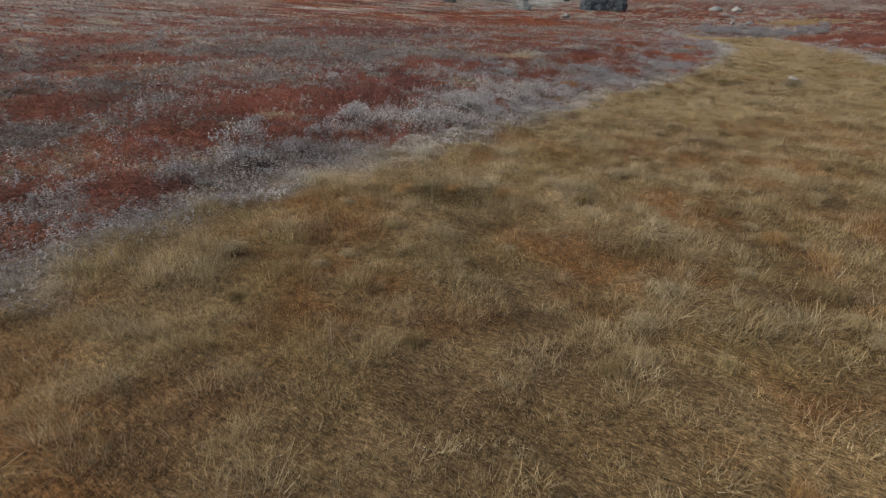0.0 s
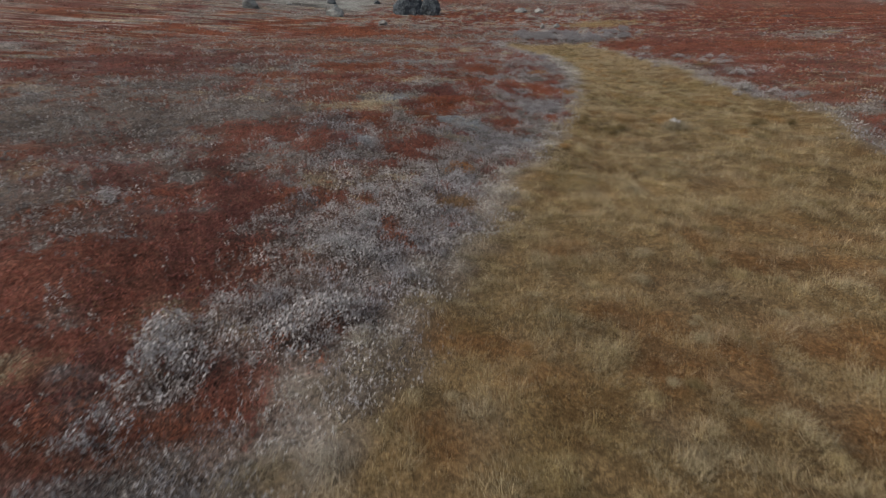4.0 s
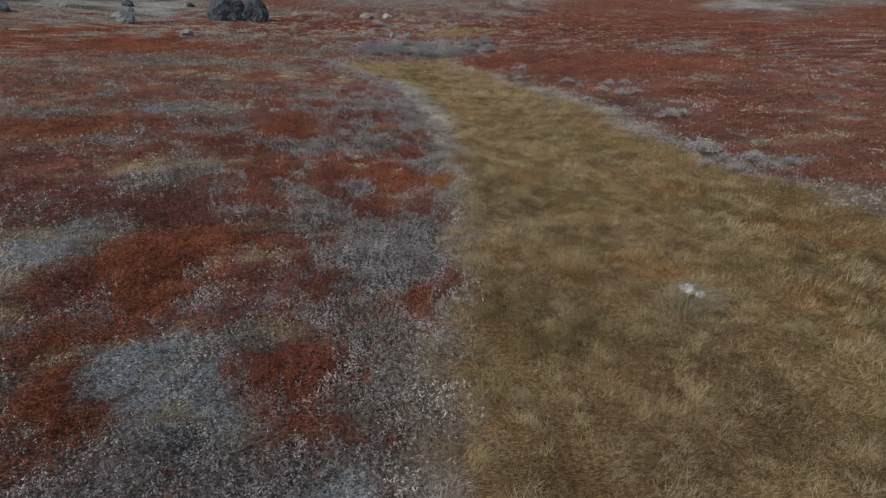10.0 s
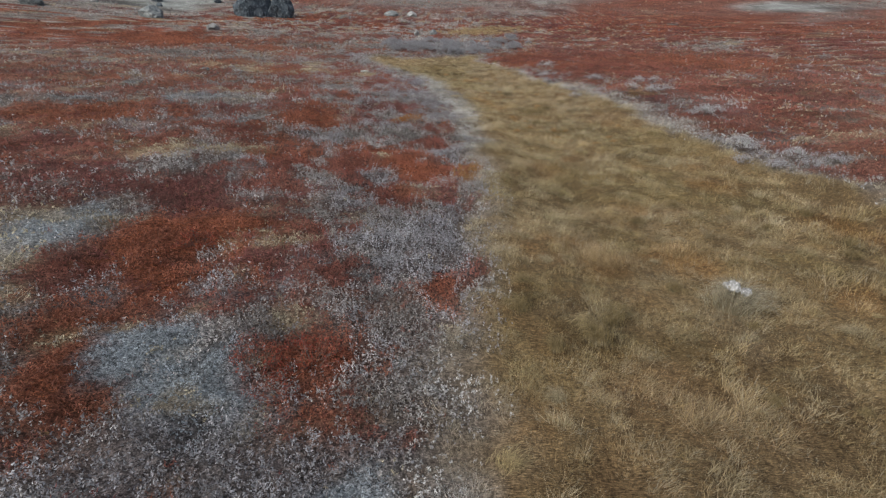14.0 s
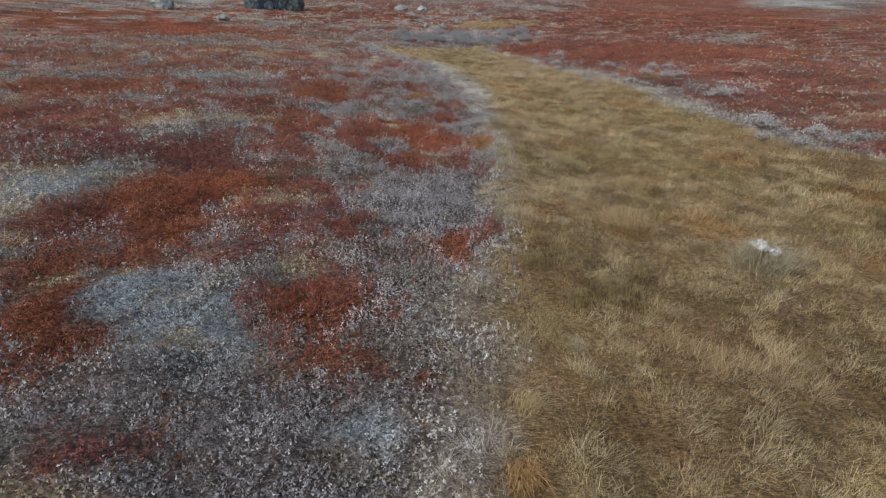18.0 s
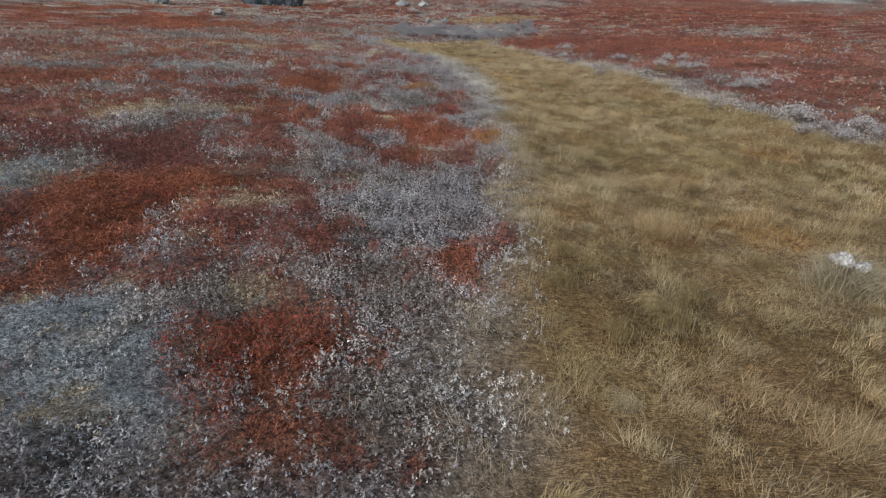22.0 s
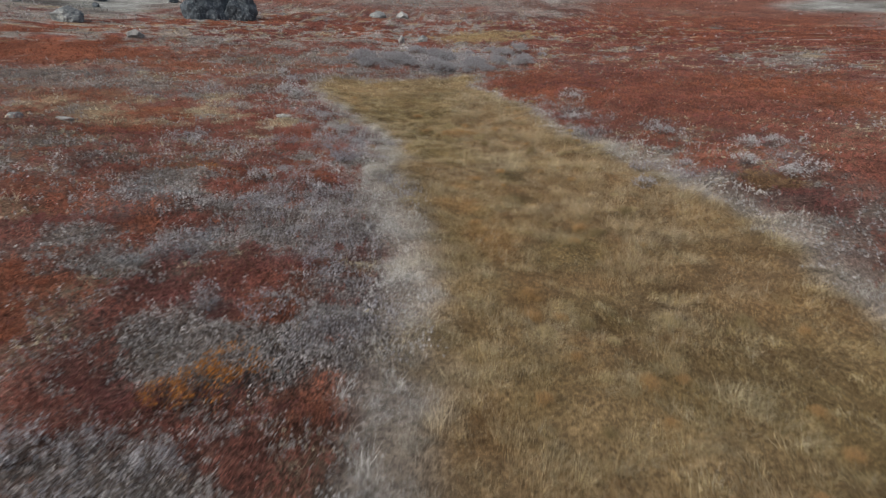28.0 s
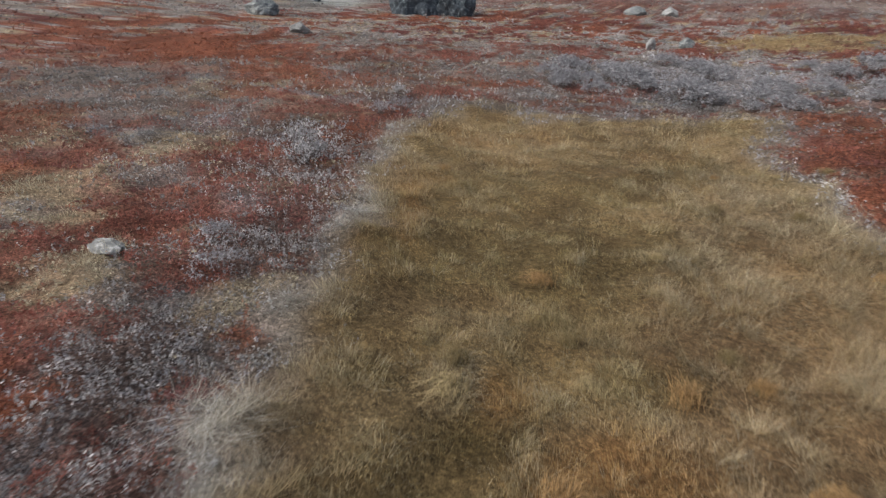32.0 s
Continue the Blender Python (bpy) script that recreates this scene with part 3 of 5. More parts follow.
def plan(x, y):
    """How much of each plant grows at a place: grass, pale fringe, dark red, grey, lichen, straw, silver, slate, orange, fox-red, wine-red, brown."""
    wob = 1.5 * (fbm(x, y, 2.6, 4, 11) - 0.5) + 1.3 * (fbm(x, y, 0.8, 3, 12) - 0.5)
    left, right = np.interp(y, LEFT_Y, LEFT_X) + wob, np.interp(y, RIGHT_Y, RIGHT_X) + wob
    close = 68.5 + 0.3 * x + 3.2 * wob - y
    inside = step(-0.8, 0.7, x - left) * step(-0.7, 0.9, right - x) * step(-1.0, 1.5, close)
    rim = np.interp(y, RIM_Y, RIM_W)
    edge = step(-1.15 * rim - 0.3, -0.55 * rim, x - left) * step(-1.4 - 1.3 * step(22, 28, y) * step(50, 44, y), -0.2, right - x) * step(-2, 0, close) * (1 - inside)
    heath = np.clip(1 - inside - edge, 0, 1)
    flow = 2.0 * (fbm(x, y, 6.0, 2, 20) - 0.5)
    n = fbm(x + flow, y * 1.4 + flow, 2.5, 5, 21)
    bias = 0.16 * step(0, 10, x - right) + 0.05 + 0.09 * step(28, 38, y) * step(0.5, 3.5, left - x)
    w = np.zeros((SORTS,) + np.shape(x))
    w[RED] = step(0.42, 0.62, n + bias) * step(0.72, 0.4, fbm(x, y, 7, 2, 22))
    w[FOX] = step(0.42, 0.62, n + bias) * step(0.4, 0.72, fbm(x, y, 7, 2, 22))
    w[GREY] = 0.5 * step(0.60, 0.40, n + bias)
    w[SILVER] = (0.8 - 0.6 * step(0, 8, x - right)) * step(0.58, 0.74, fbm(x, y * 1.4, 2.4, 3, 23))
    w[SLATE] = 0.25 * step(0.58, 0.74, fbm(x, y * 1.3, 3.0, 3, 24))
    w[LICHEN] = 0.45 * step(0.60, 0.76, fbm(x, y * 1.3, 2.6, 3, 33))
    w[STRAW] = 0.8 * step(0.60, 0.76, fbm(x, y * 1.5, 2.0, 3, 44))
    w[GREY] += 0.2 - 0.15 * step(0, 5, x - right)
    w[STRAW] += 0.10 * step(32, 42, y) * step(2, 5, left - x)
    w[WINE] = 0.8 * w[RED] * step(0.42, 0.6, fbm(x, y, 4.5, 2, 25))
    w[RED] -= 0.6 * w[WINE]
    dark_side = 0.7 * step(0, 6, x - right) * w[FOX]
    w[FOX] -= dark_side
    w[WINE] += 0.5 * dark_side
    w[RED] += 0.5 * dark_side
    w[SILVER] += 0.08 - 0.08 * step(0, 4, x - right)
    w[STRAW] += 0.10 * step(0, 5, x - right)
    w = w / (w.sum(0) + 1e-3)
    rag = 1.2 * (fbm(x, y, 1.5, 3, 51) - 0.5) + 1.7 * (fbm(x, y, 0.45, 2, 52) - 0.5)
    for kind, bx, by, across, along, turn, gain in BEDS:
        reach = 1.7 * max(across, along)
        near = np.nonzero((np.abs(x - bx) < reach) & (np.abs(y - by) < reach))
        dx, dy = x[near] - bx, y[near] - by
        c, sn = math.cos(turn), math.sin(turn)
        r = np.hypot((dx * c + dy * sn) / across, (dy * c - dx * sn) / along)
        pull = HOLD.get(kind, 0.8) * gain * step(1.35, 0.6, r + rag[near])
        for row in w:
            row[near] *= 1 - pull
        w[KINDS[kind]][near] += pull
    moved = 0.7 * w[SILVER] * step(0, 2, x - right)
    w[SILVER] -= moved
    w[SLATE] += 0.6 * moved
    w[WINE] += 0.4 * moved
    share = 0.15 * step(27, 33, y) * step(1.0, 2.5, left - x)
    moved = share * (w[SLATE] + w[SILVER])
    w[SLATE] *= 1 - share
    w[SILVER] *= 1 - share
    w[RED] += 0.6 * moved
    w[FOX] += 0.4 * moved
    w = w * heath
    w[GRASS] += inside
    pale = edge * (1 - 0.75 * step(58, 64, y)) * (0.25 + 0.75 * step(0.36, 0.62, fbm(x, y, 1.6, 3, 35) + 0.12 * step(22, 28, y)))
    pale = pale * (1 - 0.55 * step(-1, 1, x - (left + right) / 2) * (1 - 0.5 * step(22, 28, y) * step(50, 44, y)))
    w[FRINGE] += pale
    w[SLATE] += 0.6 * (edge - pale)
    w[SILVER] += 0.1 * (edge - pale)
    w[GRASS] += 0.3 * (edge - pale)
    return w


MAP_X, MAP_Y, CELL = -70.0, -36.0, 0.16
mx, my = np.meshgrid(np.arange(MAP_X, 75, CELL), np.arange(MAP_Y, 135, CELL))
MAP = plan(mx, my).astype(np.float32)


def cover(x, y):
    """The plan, looked up on a fine raster near the flight and worked out afresh far from it."""
    i = np.rint((x - MAP_X) / CELL).astype(int)
    j = np.rint((y - MAP_Y) / CELL).astype(int)
    off = (i < 0) | (j < 0) | (i >= MAP.shape[2]) | (j >= MAP.shape[1])
    out = MAP[:, j.clip(0, MAP.shape[1] - 1), i.clip(0, MAP.shape[2] - 1)].astype(float)
    if off.any():
        out[:, off] = plan(x[off], y[off])
    return out


SAMPLE = np.random.default_rng(8).random((2, 20000)) * 300
FINE_RANK = np.sort(fbm(SAMPLE[0], SAMPLE[1], 0.85, 3, 75))
WIDE_RANK = np.sort(fbm(SAMPLE[0], SAMPLE[1], 3.0, 3, 78))
EVEN = np.linspace(0, 1, 20000)


def pick_kind(x, y, mix, far, jitter):
    """The plant that wins at a place. Neighbours share their draw, so that each clump is of one kind: small clumps near the flight, wide ones far off."""
    draw = (1 - far) * np.interp(fbm(x, y, 0.85, 3, 75) + jitter, FINE_RANK, EVEN) + far * np.interp(fbm(x, y, 3.0, 3, 78) + 0.5 * jitter, WIDE_RANK, EVEN)
    return (draw > np.cumsum(mix, 0)).sum(0).clip(1, SORTS - 1)


def hue(table, mix):
    """Colours of the plants mixed by their share of the ground."""
    out = np.tensordot(np.array(table, float).T, mix, axes=(1, 0))
    return np.moveaxis(out, 0, -1)


# ---- materials ----
def shader(name):
    mat = bpy.data.materials.new(name)
    mat.use_nodes = True
    return mat, mat.node_tree.nodes, mat.node_tree.links, mat.node_tree.nodes["Principled BSDF"]


def node(nodes, kind, **values):
    made = nodes.new(kind)
    for key, value in values.items():
        made.inputs[key].default_value = value
    return made


def plant_material(name, rough, through_light):
    """Leaves and blades: the tint stored with each plant, a little light let through."""
    mat, nodes, links, bsdf = shader(name)
    tint = nodes.new("ShaderNodeVertexColor")
    tint.layer_name = "tint"
    links.new(tint.outputs["Color"], bsdf.inputs["Base Color"])
    bsdf.inputs["Roughness"].default_value = rough
    bsdf.inputs["Specular IOR Level"].default_value = 0.25
    thin = nodes.new("ShaderNodeBsdfTranslucent")
    links.new(tint.outputs["Color"], thin.inputs["Color"])
    both = nodes.new("ShaderNodeMixShader")
    both.inputs["Fac"].default_value = through_light
    links.new(bsdf.outputs[0], both.inputs[1])
    links.new(thin.outputs[0], both.inputs[2])
    links.new(both.outputs[0], nodes["Material Output"].inputs["Surface"])
    return mat


def ground_material():
    mat, nodes, links, bsdf = shader("heath_floor")
    tint = nodes.new("ShaderNodeVertexColor")
    tint.layer_name = "tint"
    where = nodes.new("ShaderNodeNewGeometry")
    fine = node(nodes, "ShaderNodeTexNoise", Scale=9.0, Detail=8.0, Roughness=0.75)
    wide = node(nodes, "ShaderNodeTexNoise", Scale=0.8, Detail=5.0, Roughness=0.65)
    tiny = node(nodes, "ShaderNodeTexNoise", Scale=42.0, Detail=6.0, Roughness=0.8)
    for tex in (fine, wide, tiny):
        links.new(where.outputs["Position"], tex.inputs["Vector"])
    ramp = nodes.new("ShaderNodeValToRGB")
    ramp.color_ramp.elements[0].position, ramp.color_ramp.elements[0].color = 0.32, (0.35, 0.33, 0.32, 1)
    ramp.color_ramp.elements[1].position, ramp.color_ramp.elements[1].color = 0.72, (1.5, 1.45, 1.4, 1)
    links.new(fine.outputs["Fac"], ramp.inputs["Fac"])
    ramp2 = nodes.new("ShaderNodeValToRGB")
    ramp2.color_ramp.elements[0].position, ramp2.color_ramp.elements[0].color = 0.3, (0.75, 0.72, 0.7, 1)
    ramp2.color_ramp.elements[1].position, ramp2.color_ramp.elements[1].color = 0.7, (1.2, 1.2, 1.2, 1)
    links.new(wide.outputs["Fac"], ramp2.inputs["Fac"])
    mul, mul2 = nodes.new("ShaderNodeMix"), nodes.new("ShaderNodeMix")
    for m in (mul, mul2):
        m.data_type, m.blend_type = "RGBA", "MULTIPLY"
        m.inputs["Factor"].default_value = 1.0
    links.new(tint.outputs["Color"], mul.inputs[6])
    links.new(ramp.outputs["Color"], mul.inputs[7])
    links.new(mul.outputs[2], mul2.inputs[6])
    links.new(ramp2.outputs["Color"], mul2.inputs[7])
    ramp3 = nodes.new("ShaderNodeValToRGB")
    ramp3.color_ramp.elements[0].position, ramp3.color_ramp.elements[0].color = 0.36, (0.4, 0.38, 0.36, 1)
    ramp3.color_ramp.elements[1].position, ramp3.color_ramp.elements[1].color = 0.66, (1.75, 1.7, 1.65, 1)
    links.new(tiny.outputs["Fac"], ramp3.inputs["Fac"])
    mul3 = nodes.new("ShaderNodeMix")
    mul3.data_type, mul3.blend_type = "RGBA", "MULTIPLY"
    mul3.inputs["Factor"].default_value = 1.0
    links.new(mul2.outputs[2], mul3.inputs[6])
    links.new(ramp3.outputs["Color"], mul3.inputs[7])
    # broad drifts of paler and darker litter
    drift = node(nodes, "ShaderNodeTexNoise", Scale=0.22, Detail=7.0, Roughness=0.72)
    links.new(where.outputs["Position"], drift.inputs["Vector"])
    ramp0 = nodes.new("ShaderNodeValToRGB")
    ramp0.color_ramp.elements[0].position, ramp0.color_ramp.elements[0].color = 0.36, (0.68, 0.66, 0.65, 1)
    ramp0.color_ramp.elements[1].position, ramp0.color_ramp.elements[1].color = 0.66, (1.36, 1.36, 1.36, 1)
    links.new(drift.outputs["Fac"], ramp0.inputs["Fac"])
    mul4 = nodes.new("ShaderNodeMix")
    mul4.data_type, mul4.blend_type = "RGBA", "MULTIPLY"
    mul4.inputs["Factor"].default_value = 1.0
    links.new(mul3.outputs[2], mul4.inputs[6])
    links.new(ramp0.outputs["Color"], mul4.inputs[7])
    # lying stems: two sets of fine streaks
    last = mul4
    for turn, strength in ((0.5, 0.8), (2.0, 0.8)):
        lay = nodes.new("ShaderNodeMapping")
        lay.inputs["Rotation"].default_value = (0, 0, turn)
        lay.inputs["Scale"].default_value = (9.0, 110.0, 40.0)
        links.new(where.outputs["Position"], lay.inputs["Vector"])
        streak = node(nodes, "ShaderNodeTexNoise", Scale=1.0, Detail=3.0, Roughness=0.6, Distortion=0.6)
        links.new(lay.outputs["Vector"], streak.inputs["Vector"])
        ramp4 = nodes.new("ShaderNodeValToRGB")
        ramp4.color_ramp.elements[0].position, ramp4.color_ramp.elements[0].color = 0.38, (0.5, 0.48, 0.46, 1)
        ramp4.color_ramp.elements[1].position, ramp4.color_ramp.elements[1].color = 0.64, (1.65, 1.6, 1.55, 1)
        links.new(streak.outputs["Fac"], ramp4.inputs["Fac"])
        more = nodes.new("ShaderNodeMix")
        more.data_type, more.blend_type = "RGBA", "MULTIPLY"
        share = nodes.new("ShaderNodeMath")
        share.operation = "MULTIPLY"
        share.inputs[1].default_value = strength
        links.new(tint.outputs["Alpha"], share.inputs[0])
        links.new(share.outputs[0], more.inputs["Factor"])
        links.new(last.outputs[2], more.inputs[6])
        links.new(ramp4.outputs["Color"], more.inputs[7])
        last = more
    # fallen leaves: small flecks, each of its own shade
    for size, dark, light in ((46.0, 0.45, 1.7), (21.0, 0.6, 1.45)):
        fleck = node(nodes, "ShaderNodeTexVoronoi", Scale=size)
        links.new(where.outputs["Position"], fleck.inputs["Vector"])
        part_of = nodes.new("ShaderNodeSeparateColor")
        links.new(fleck.outputs["Color"], part_of.inputs["Color"])
        ramp5 = nodes.new("ShaderNodeValToRGB")
        ramp5.color_ramp.elements[0].position, ramp5.color_ramp.elements[0].color = 0.15, (dark, dark, dark, 1)
        ramp5.color_ramp.elements[1].position, ramp5.color_ramp.elements[1].color = 0.95, (light, light, light, 1)
        links.new(part_of.outputs[0], ramp5.inputs["Fac"])
        more = nodes.new("ShaderNodeMix")
        more.data_type, more.blend_type = "RGBA", "MULTIPLY"
        share = node(nodes, "ShaderNodeMapRange")
        share.inputs["To Min"].default_value = 0.85
        share.inputs["To Max"].default_value = 0.2
        links.new(tint.outputs["Alpha"], share.inputs["Value"])
        links.new(share.outputs["Result"], more.inputs["Factor"])
        links.new(last.outputs[2], more.inputs[6])
        links.new(ramp5.outputs["Color"], more.inputs[7])
        last = more
    links.new(last.outputs[2], bsdf.inputs["Base Color"])
    bsdf.inputs["Roughness"].default_value = 0.95
    bsdf.inputs["Specular IOR Level"].default_value = 0.1
    bump = node(nodes, "ShaderNodeBump", Strength=0.9, Distance=0.06)
    links.new(fine.outputs["Fac"], bump.inputs["Height"])
    bump2 = node(nodes, "ShaderNodeBump", Strength=0.8, Distance=0.02)
    links.new(tiny.outputs["Fac"], bump2.inputs["Height"])
    links.new(bump.outputs["Normal"], bump2.inputs["Normal"])
    links.new(bump2.outputs["Normal"], bsdf.inputs["Normal"])
    return mat


def rock_material(name, dark, pale, speck, size=1.0):
    mat, nodes, links, bsdf = shader(name)
    where = nodes.new("ShaderNodeTexCoord")
    fine = node(nodes, "ShaderNodeTexNoise", Scale=7.0 / size, Detail=9.0, Roughness=0.7)
    wide = node(nodes, "ShaderNodeTexNoise", Scale=1.1 / size, Detail=6.0, Roughness=0.6)
    for tex in (fine, wide):
        links.new(where.outputs["Object"], tex.inputs["Vector"])
    lay = nodes.new("ShaderNodeMapping")
    lay.inputs["Rotation"].default_value = (0.25, 0.35, 0.4)
    lay.inputs["Scale"].default_value = (3.2 / size, 2.6 / size, 0.45 / size)
    links.new(where.outputs["Object"], lay.inputs["Vector"])
    streak = node(nodes, "ShaderNodeTexNoise", Scale=1.0, Detail=8.0, Roughness=0.75, Distortion=1.2)
    links.new(lay.outputs["Vector"], streak.inputs["Vector"])
    ramp = nodes.new("ShaderNodeValToRGB")
    ramp.color_ramp.elements[0].position, ramp.color_ramp.elements[0].color = 0.35, (*dark, 1)
    ramp.color_ramp.elements[1].position, ramp.color_ramp.elements[1].color = 0.68, (*pale, 1)
    links.new(wide.outputs["Fac"], ramp.inputs["Fac"])
    spots = nodes.new("ShaderNodeValToRGB")
    spots.color_ramp.elements[0].position, spots.color_ramp.elements[0].color = 0.52, (0, 0, 0, 1)
    spots.color_ramp.elements[1].position, spots.color_ramp.elements[1].color = 0.62, (1, 1, 1, 1)
    links.new(fine.outputs["Fac"], spots.inputs["Fac"])
    mix = nodes.new("ShaderNodeMix")
    mix.data_type = "RGBA"
    links.new(spots.outputs["Color"], mix.inputs["Factor"])
    links.new(ramp.outputs["Color"], mix.inputs[6])
    mix.inputs[7].default_value = (*speck, 1)
    thin = nodes.new("ShaderNodeValToRGB")
    thin.color_ramp.elements[0].position, thin.color_ramp.elements[0].color = 0.56, (0, 0, 0, 1)
    thin.color_ramp.elements[1].position, thin.color_ramp.elements[1].color = 0.68, (0.6, 0.6, 0.6, 1)
    links.new(streak.outputs["Fac"], thin.inputs["Fac"])
    vein = nodes.new("ShaderNodeMix")
    vein.data_type = "RGBA"
    links.new(thin.outputs["Color"], vein.inputs["Factor"])
    links.new(mix.outputs[2], vein.inputs[6])
    vein.inputs[7].default_value = (*[0.8 * c for c in speck], 1)
    links.new(vein.outputs[2], bsdf.inputs["Base Color"])
    bsdf.inputs["Roughness"].default_value = 0.9
    bump = node(nodes, "ShaderNodeBump", Strength=0.6, Distance=0.08)
    links.new(fine.outputs["Fac"], bump.inputs["Height"])
    links.new(bump.outputs["Normal"], bsdf.inputs["Normal"])
    return mat


FLOOR = ground_material()
BLADE = plant_material("grass_blade", 0.6, 0.25)
LEAF = plant_material("heath_leaf", 0.65, 0.2)
ROCK = rock_material("grey_rock", (0.020, 0.027, 0.034), (0.060, 0.075, 0.09), (0.13, 0.15, 0.165), 2.6)
SPECK_ROCK = rock_material("speckled_rock", (0.07, 0.08, 0.085), (0.2, 0.21, 0.21), (0.42, 0.43, 0.4))
WHITE_ROCK = rock_material("white_stained_rock", (0.10, 0.095, 0.09), (0.46, 0.45, 0.44), (0.58, 0.57, 0.56), 0.3)
PALE_ROCK = rock_material("pale_rock", (0.14, 0.14, 0.135), (0.30, 0.30, 0.29), (0.42, 0.42, 0.41))

# colour of litter and of living tips: grass, fringe, red, grey, lichen, straw, silver, slate, rust, fox-red, wine-red, brown
LITTER = [
    (0.155, 0.126, 0.074), (0.27, 0.268, 0.26), (0.14, 0.060, 0.045), (0.125, 0.115, 0.11), (0.25, 0.31, 0.365),
    (0.25, 0.215, 0.15), (0.11, 0.09, 0.085), (0.125, 0.12, 0.127), (0.22, 0.095, 0.026), (0.16, 0.060, 0.033),
    (0.105, 0.048, 0.042), (0.13, 0.085, 0.045)]
TIPS = [
    (0.335, 0.265, 0.15), (0.42, 0.41, 0.395), (0.225, 0.083, 0.062), (0.31, 0.295, 0.285), (0.275, 0.305, 0.33),
    (0.40, 0.35, 0.25), (0.43, 0.415, 0.41), (0.355, 0.352, 0.37), (0.28, 0.15, 0.06), (0.25, 0.092, 0.055),
    (0.182, 0.068, 0.06), (0.21, 0.135, 0.07)]
LITTER, TIPS = np.array(LITTER), np.array(TIPS)


SWARD_TINT = {"gold": (0.37, 0.235, 0.105), "tan": (0.335, 0.25, 0.148), "bleach": (0.40, 0.34, 0.23), "dun": (0.255, 0.20, 0.115), "olive": (0.275, 0.225, 0.115), "brown": (0.27, 0.15, 0.065), "dark": (0.13, 0.105, 0.05)}
SWARD_TALL = {"gold": 1.5, "tan": 1.6, "bleach": 1.5, "dun": 0.9, "olive": 0.75, "brown": 0.85, "dark": 1.2}


def grass_tone(x, y, mix):
    """The colour of the grass at a place and how tall it grows there."""
    tint = hue(TIPS, mix) * (0.80 + 0.40 * fbm(x, y, 3.2, 3, 61))[..., None]
    own, grow = mix[GRASS], np.ones(np.shape(x))
    brown = step(0.47, 0.68, fbm(x, y, 1.5, 3, 63)) * (0.34 + 0.5 * step(0, -12, y)) * own
    olive = 0.6 * step(0.50, 0.70, fbm(x, y, 1.9, 3, 65)) * own
    dry = 0.38 * step(0.52, 0.70, fbm(x, y, 1.1, 3, 69)) * own
    for much, tone in ((brown, (0.30, 0.175, 0.08)), (olive, SWARD_TINT["olive"]), (dry, (0.37, 0.31, 0.205))):
        tint = tint * (1 - much[..., None]) + np.array(tone) * much[..., None]
    rag = 0.9 * (fbm(x, y, 0.8, 3, 67) - 0.5)
    for kind, bx, by, across, along, turn in SWARDS:
        reach = 1.7 * max(across, along)
        near = np.nonzero((np.abs(x - bx) < reach) & (np.abs(y - by) < reach))
        dx, dy = x[near] - bx, y[near] - by
        c, sn = math.cos(turn), math.sin(turn)
        r = np.hypot((dx * c + dy * sn) / across, (dy * c - dx * sn) / along)
        much = 0.7 * step(1.4, 0.5, r + rag[near]) * own[near]
        tint[near] = tint[near] * (1 - much[:, None]) + np.array(SWARD_TINT[kind]) * much[:, None]
        grow[near] = grow[near] * (1 - much) + SWARD_TALL[kind] * much
    return tint, grow


def mesh_object(name, verts, faces, material, tint=None, smooth=False, grassy_share=1.0):
    """One mesh from arrays: verts (n, 3) and triangles or quads (m, k)."""
    me = bpy.data.meshes.new(name)
    count, sides = len(faces), faces.shape[1]
    me.vertices.add(len(verts))
    me.vertices.foreach_set("co", np.ascontiguousarray(verts, np.float32).ravel())
    me.loops.add(count * sides)
    me.loops.foreach_set("vertex_index", np.ascontiguousarray(faces, np.int32).ravel())
    me.polygons.add(count)
    me.polygons.foreach_set("loop_start", np.arange(0, count * sides, sides, dtype=np.int32))
    if smooth:
        me.polygons.foreach_set("use_smooth", np.ones(count, bool))
    if tint is not None:
        layer = me.color_attributes.new("tint", "FLOAT_COLOR", "POINT")
        rgba = np.ones((len(verts), 4), np.float32)
        rgba[:, :3] = tint
        rgba[:, 3] = grassy_share
        layer.data.foreach_set("color", rgba.ravel())
    me.materials.append(material)
    me.update(calc_edges=True)
    return new(name, me)


# ---- ground: one sheet, fine along the flight and coarse towards the horizon ----
def spaced(lo, hi, gap, far_lo, far_hi):
    mid = np.arange(lo, hi + gap / 2, gap)
    out, g = [mid], gap
    a, b = lo, hi
    low, high = [], []
    while a > far_lo or b < far_hi:
        g *= 1.13
        a, b = a - g, b + g
        low.append(max(a, far_lo))
        high.append(min(b, far_hi))
    return np.unique(np.concatenate([low, mid, high]))


gx, gy = spaced(-32, 32, 0.33, -1500, 1500), spaced(-30, 104, 0.33, -1500, 1500)
X, Y = np.meshgrid(gx, gy)
mix = cover(X.ravel(), Y.ravel())
bare = step(14, 60, np.hypot(np.maximum(np.abs(X) - 8, 0), np.maximum(Y - 45, 0)).ravel())[:, None]
clad = mix * (np.arange(SORTS) != GRASS)[:, None]
clad = clad / (clad.sum(0) + 1e-3)
clump = TIPS[pick_kind(X.ravel(), Y.ravel(), clad, 1.0, 0.0)] * (1 - mix[GRASS])[:, None] + TIPS[GRASS] * mix[GRASS][:, None]
tone = hue(LITTER, mix) * (1 - bare) + 0.6 * clump * bare
patchy = 0.92 + 0.16 * step(0.3, 0.7, fbm(X.ravel(), Y.ravel() * 1.8, 1.6, 3, 72))
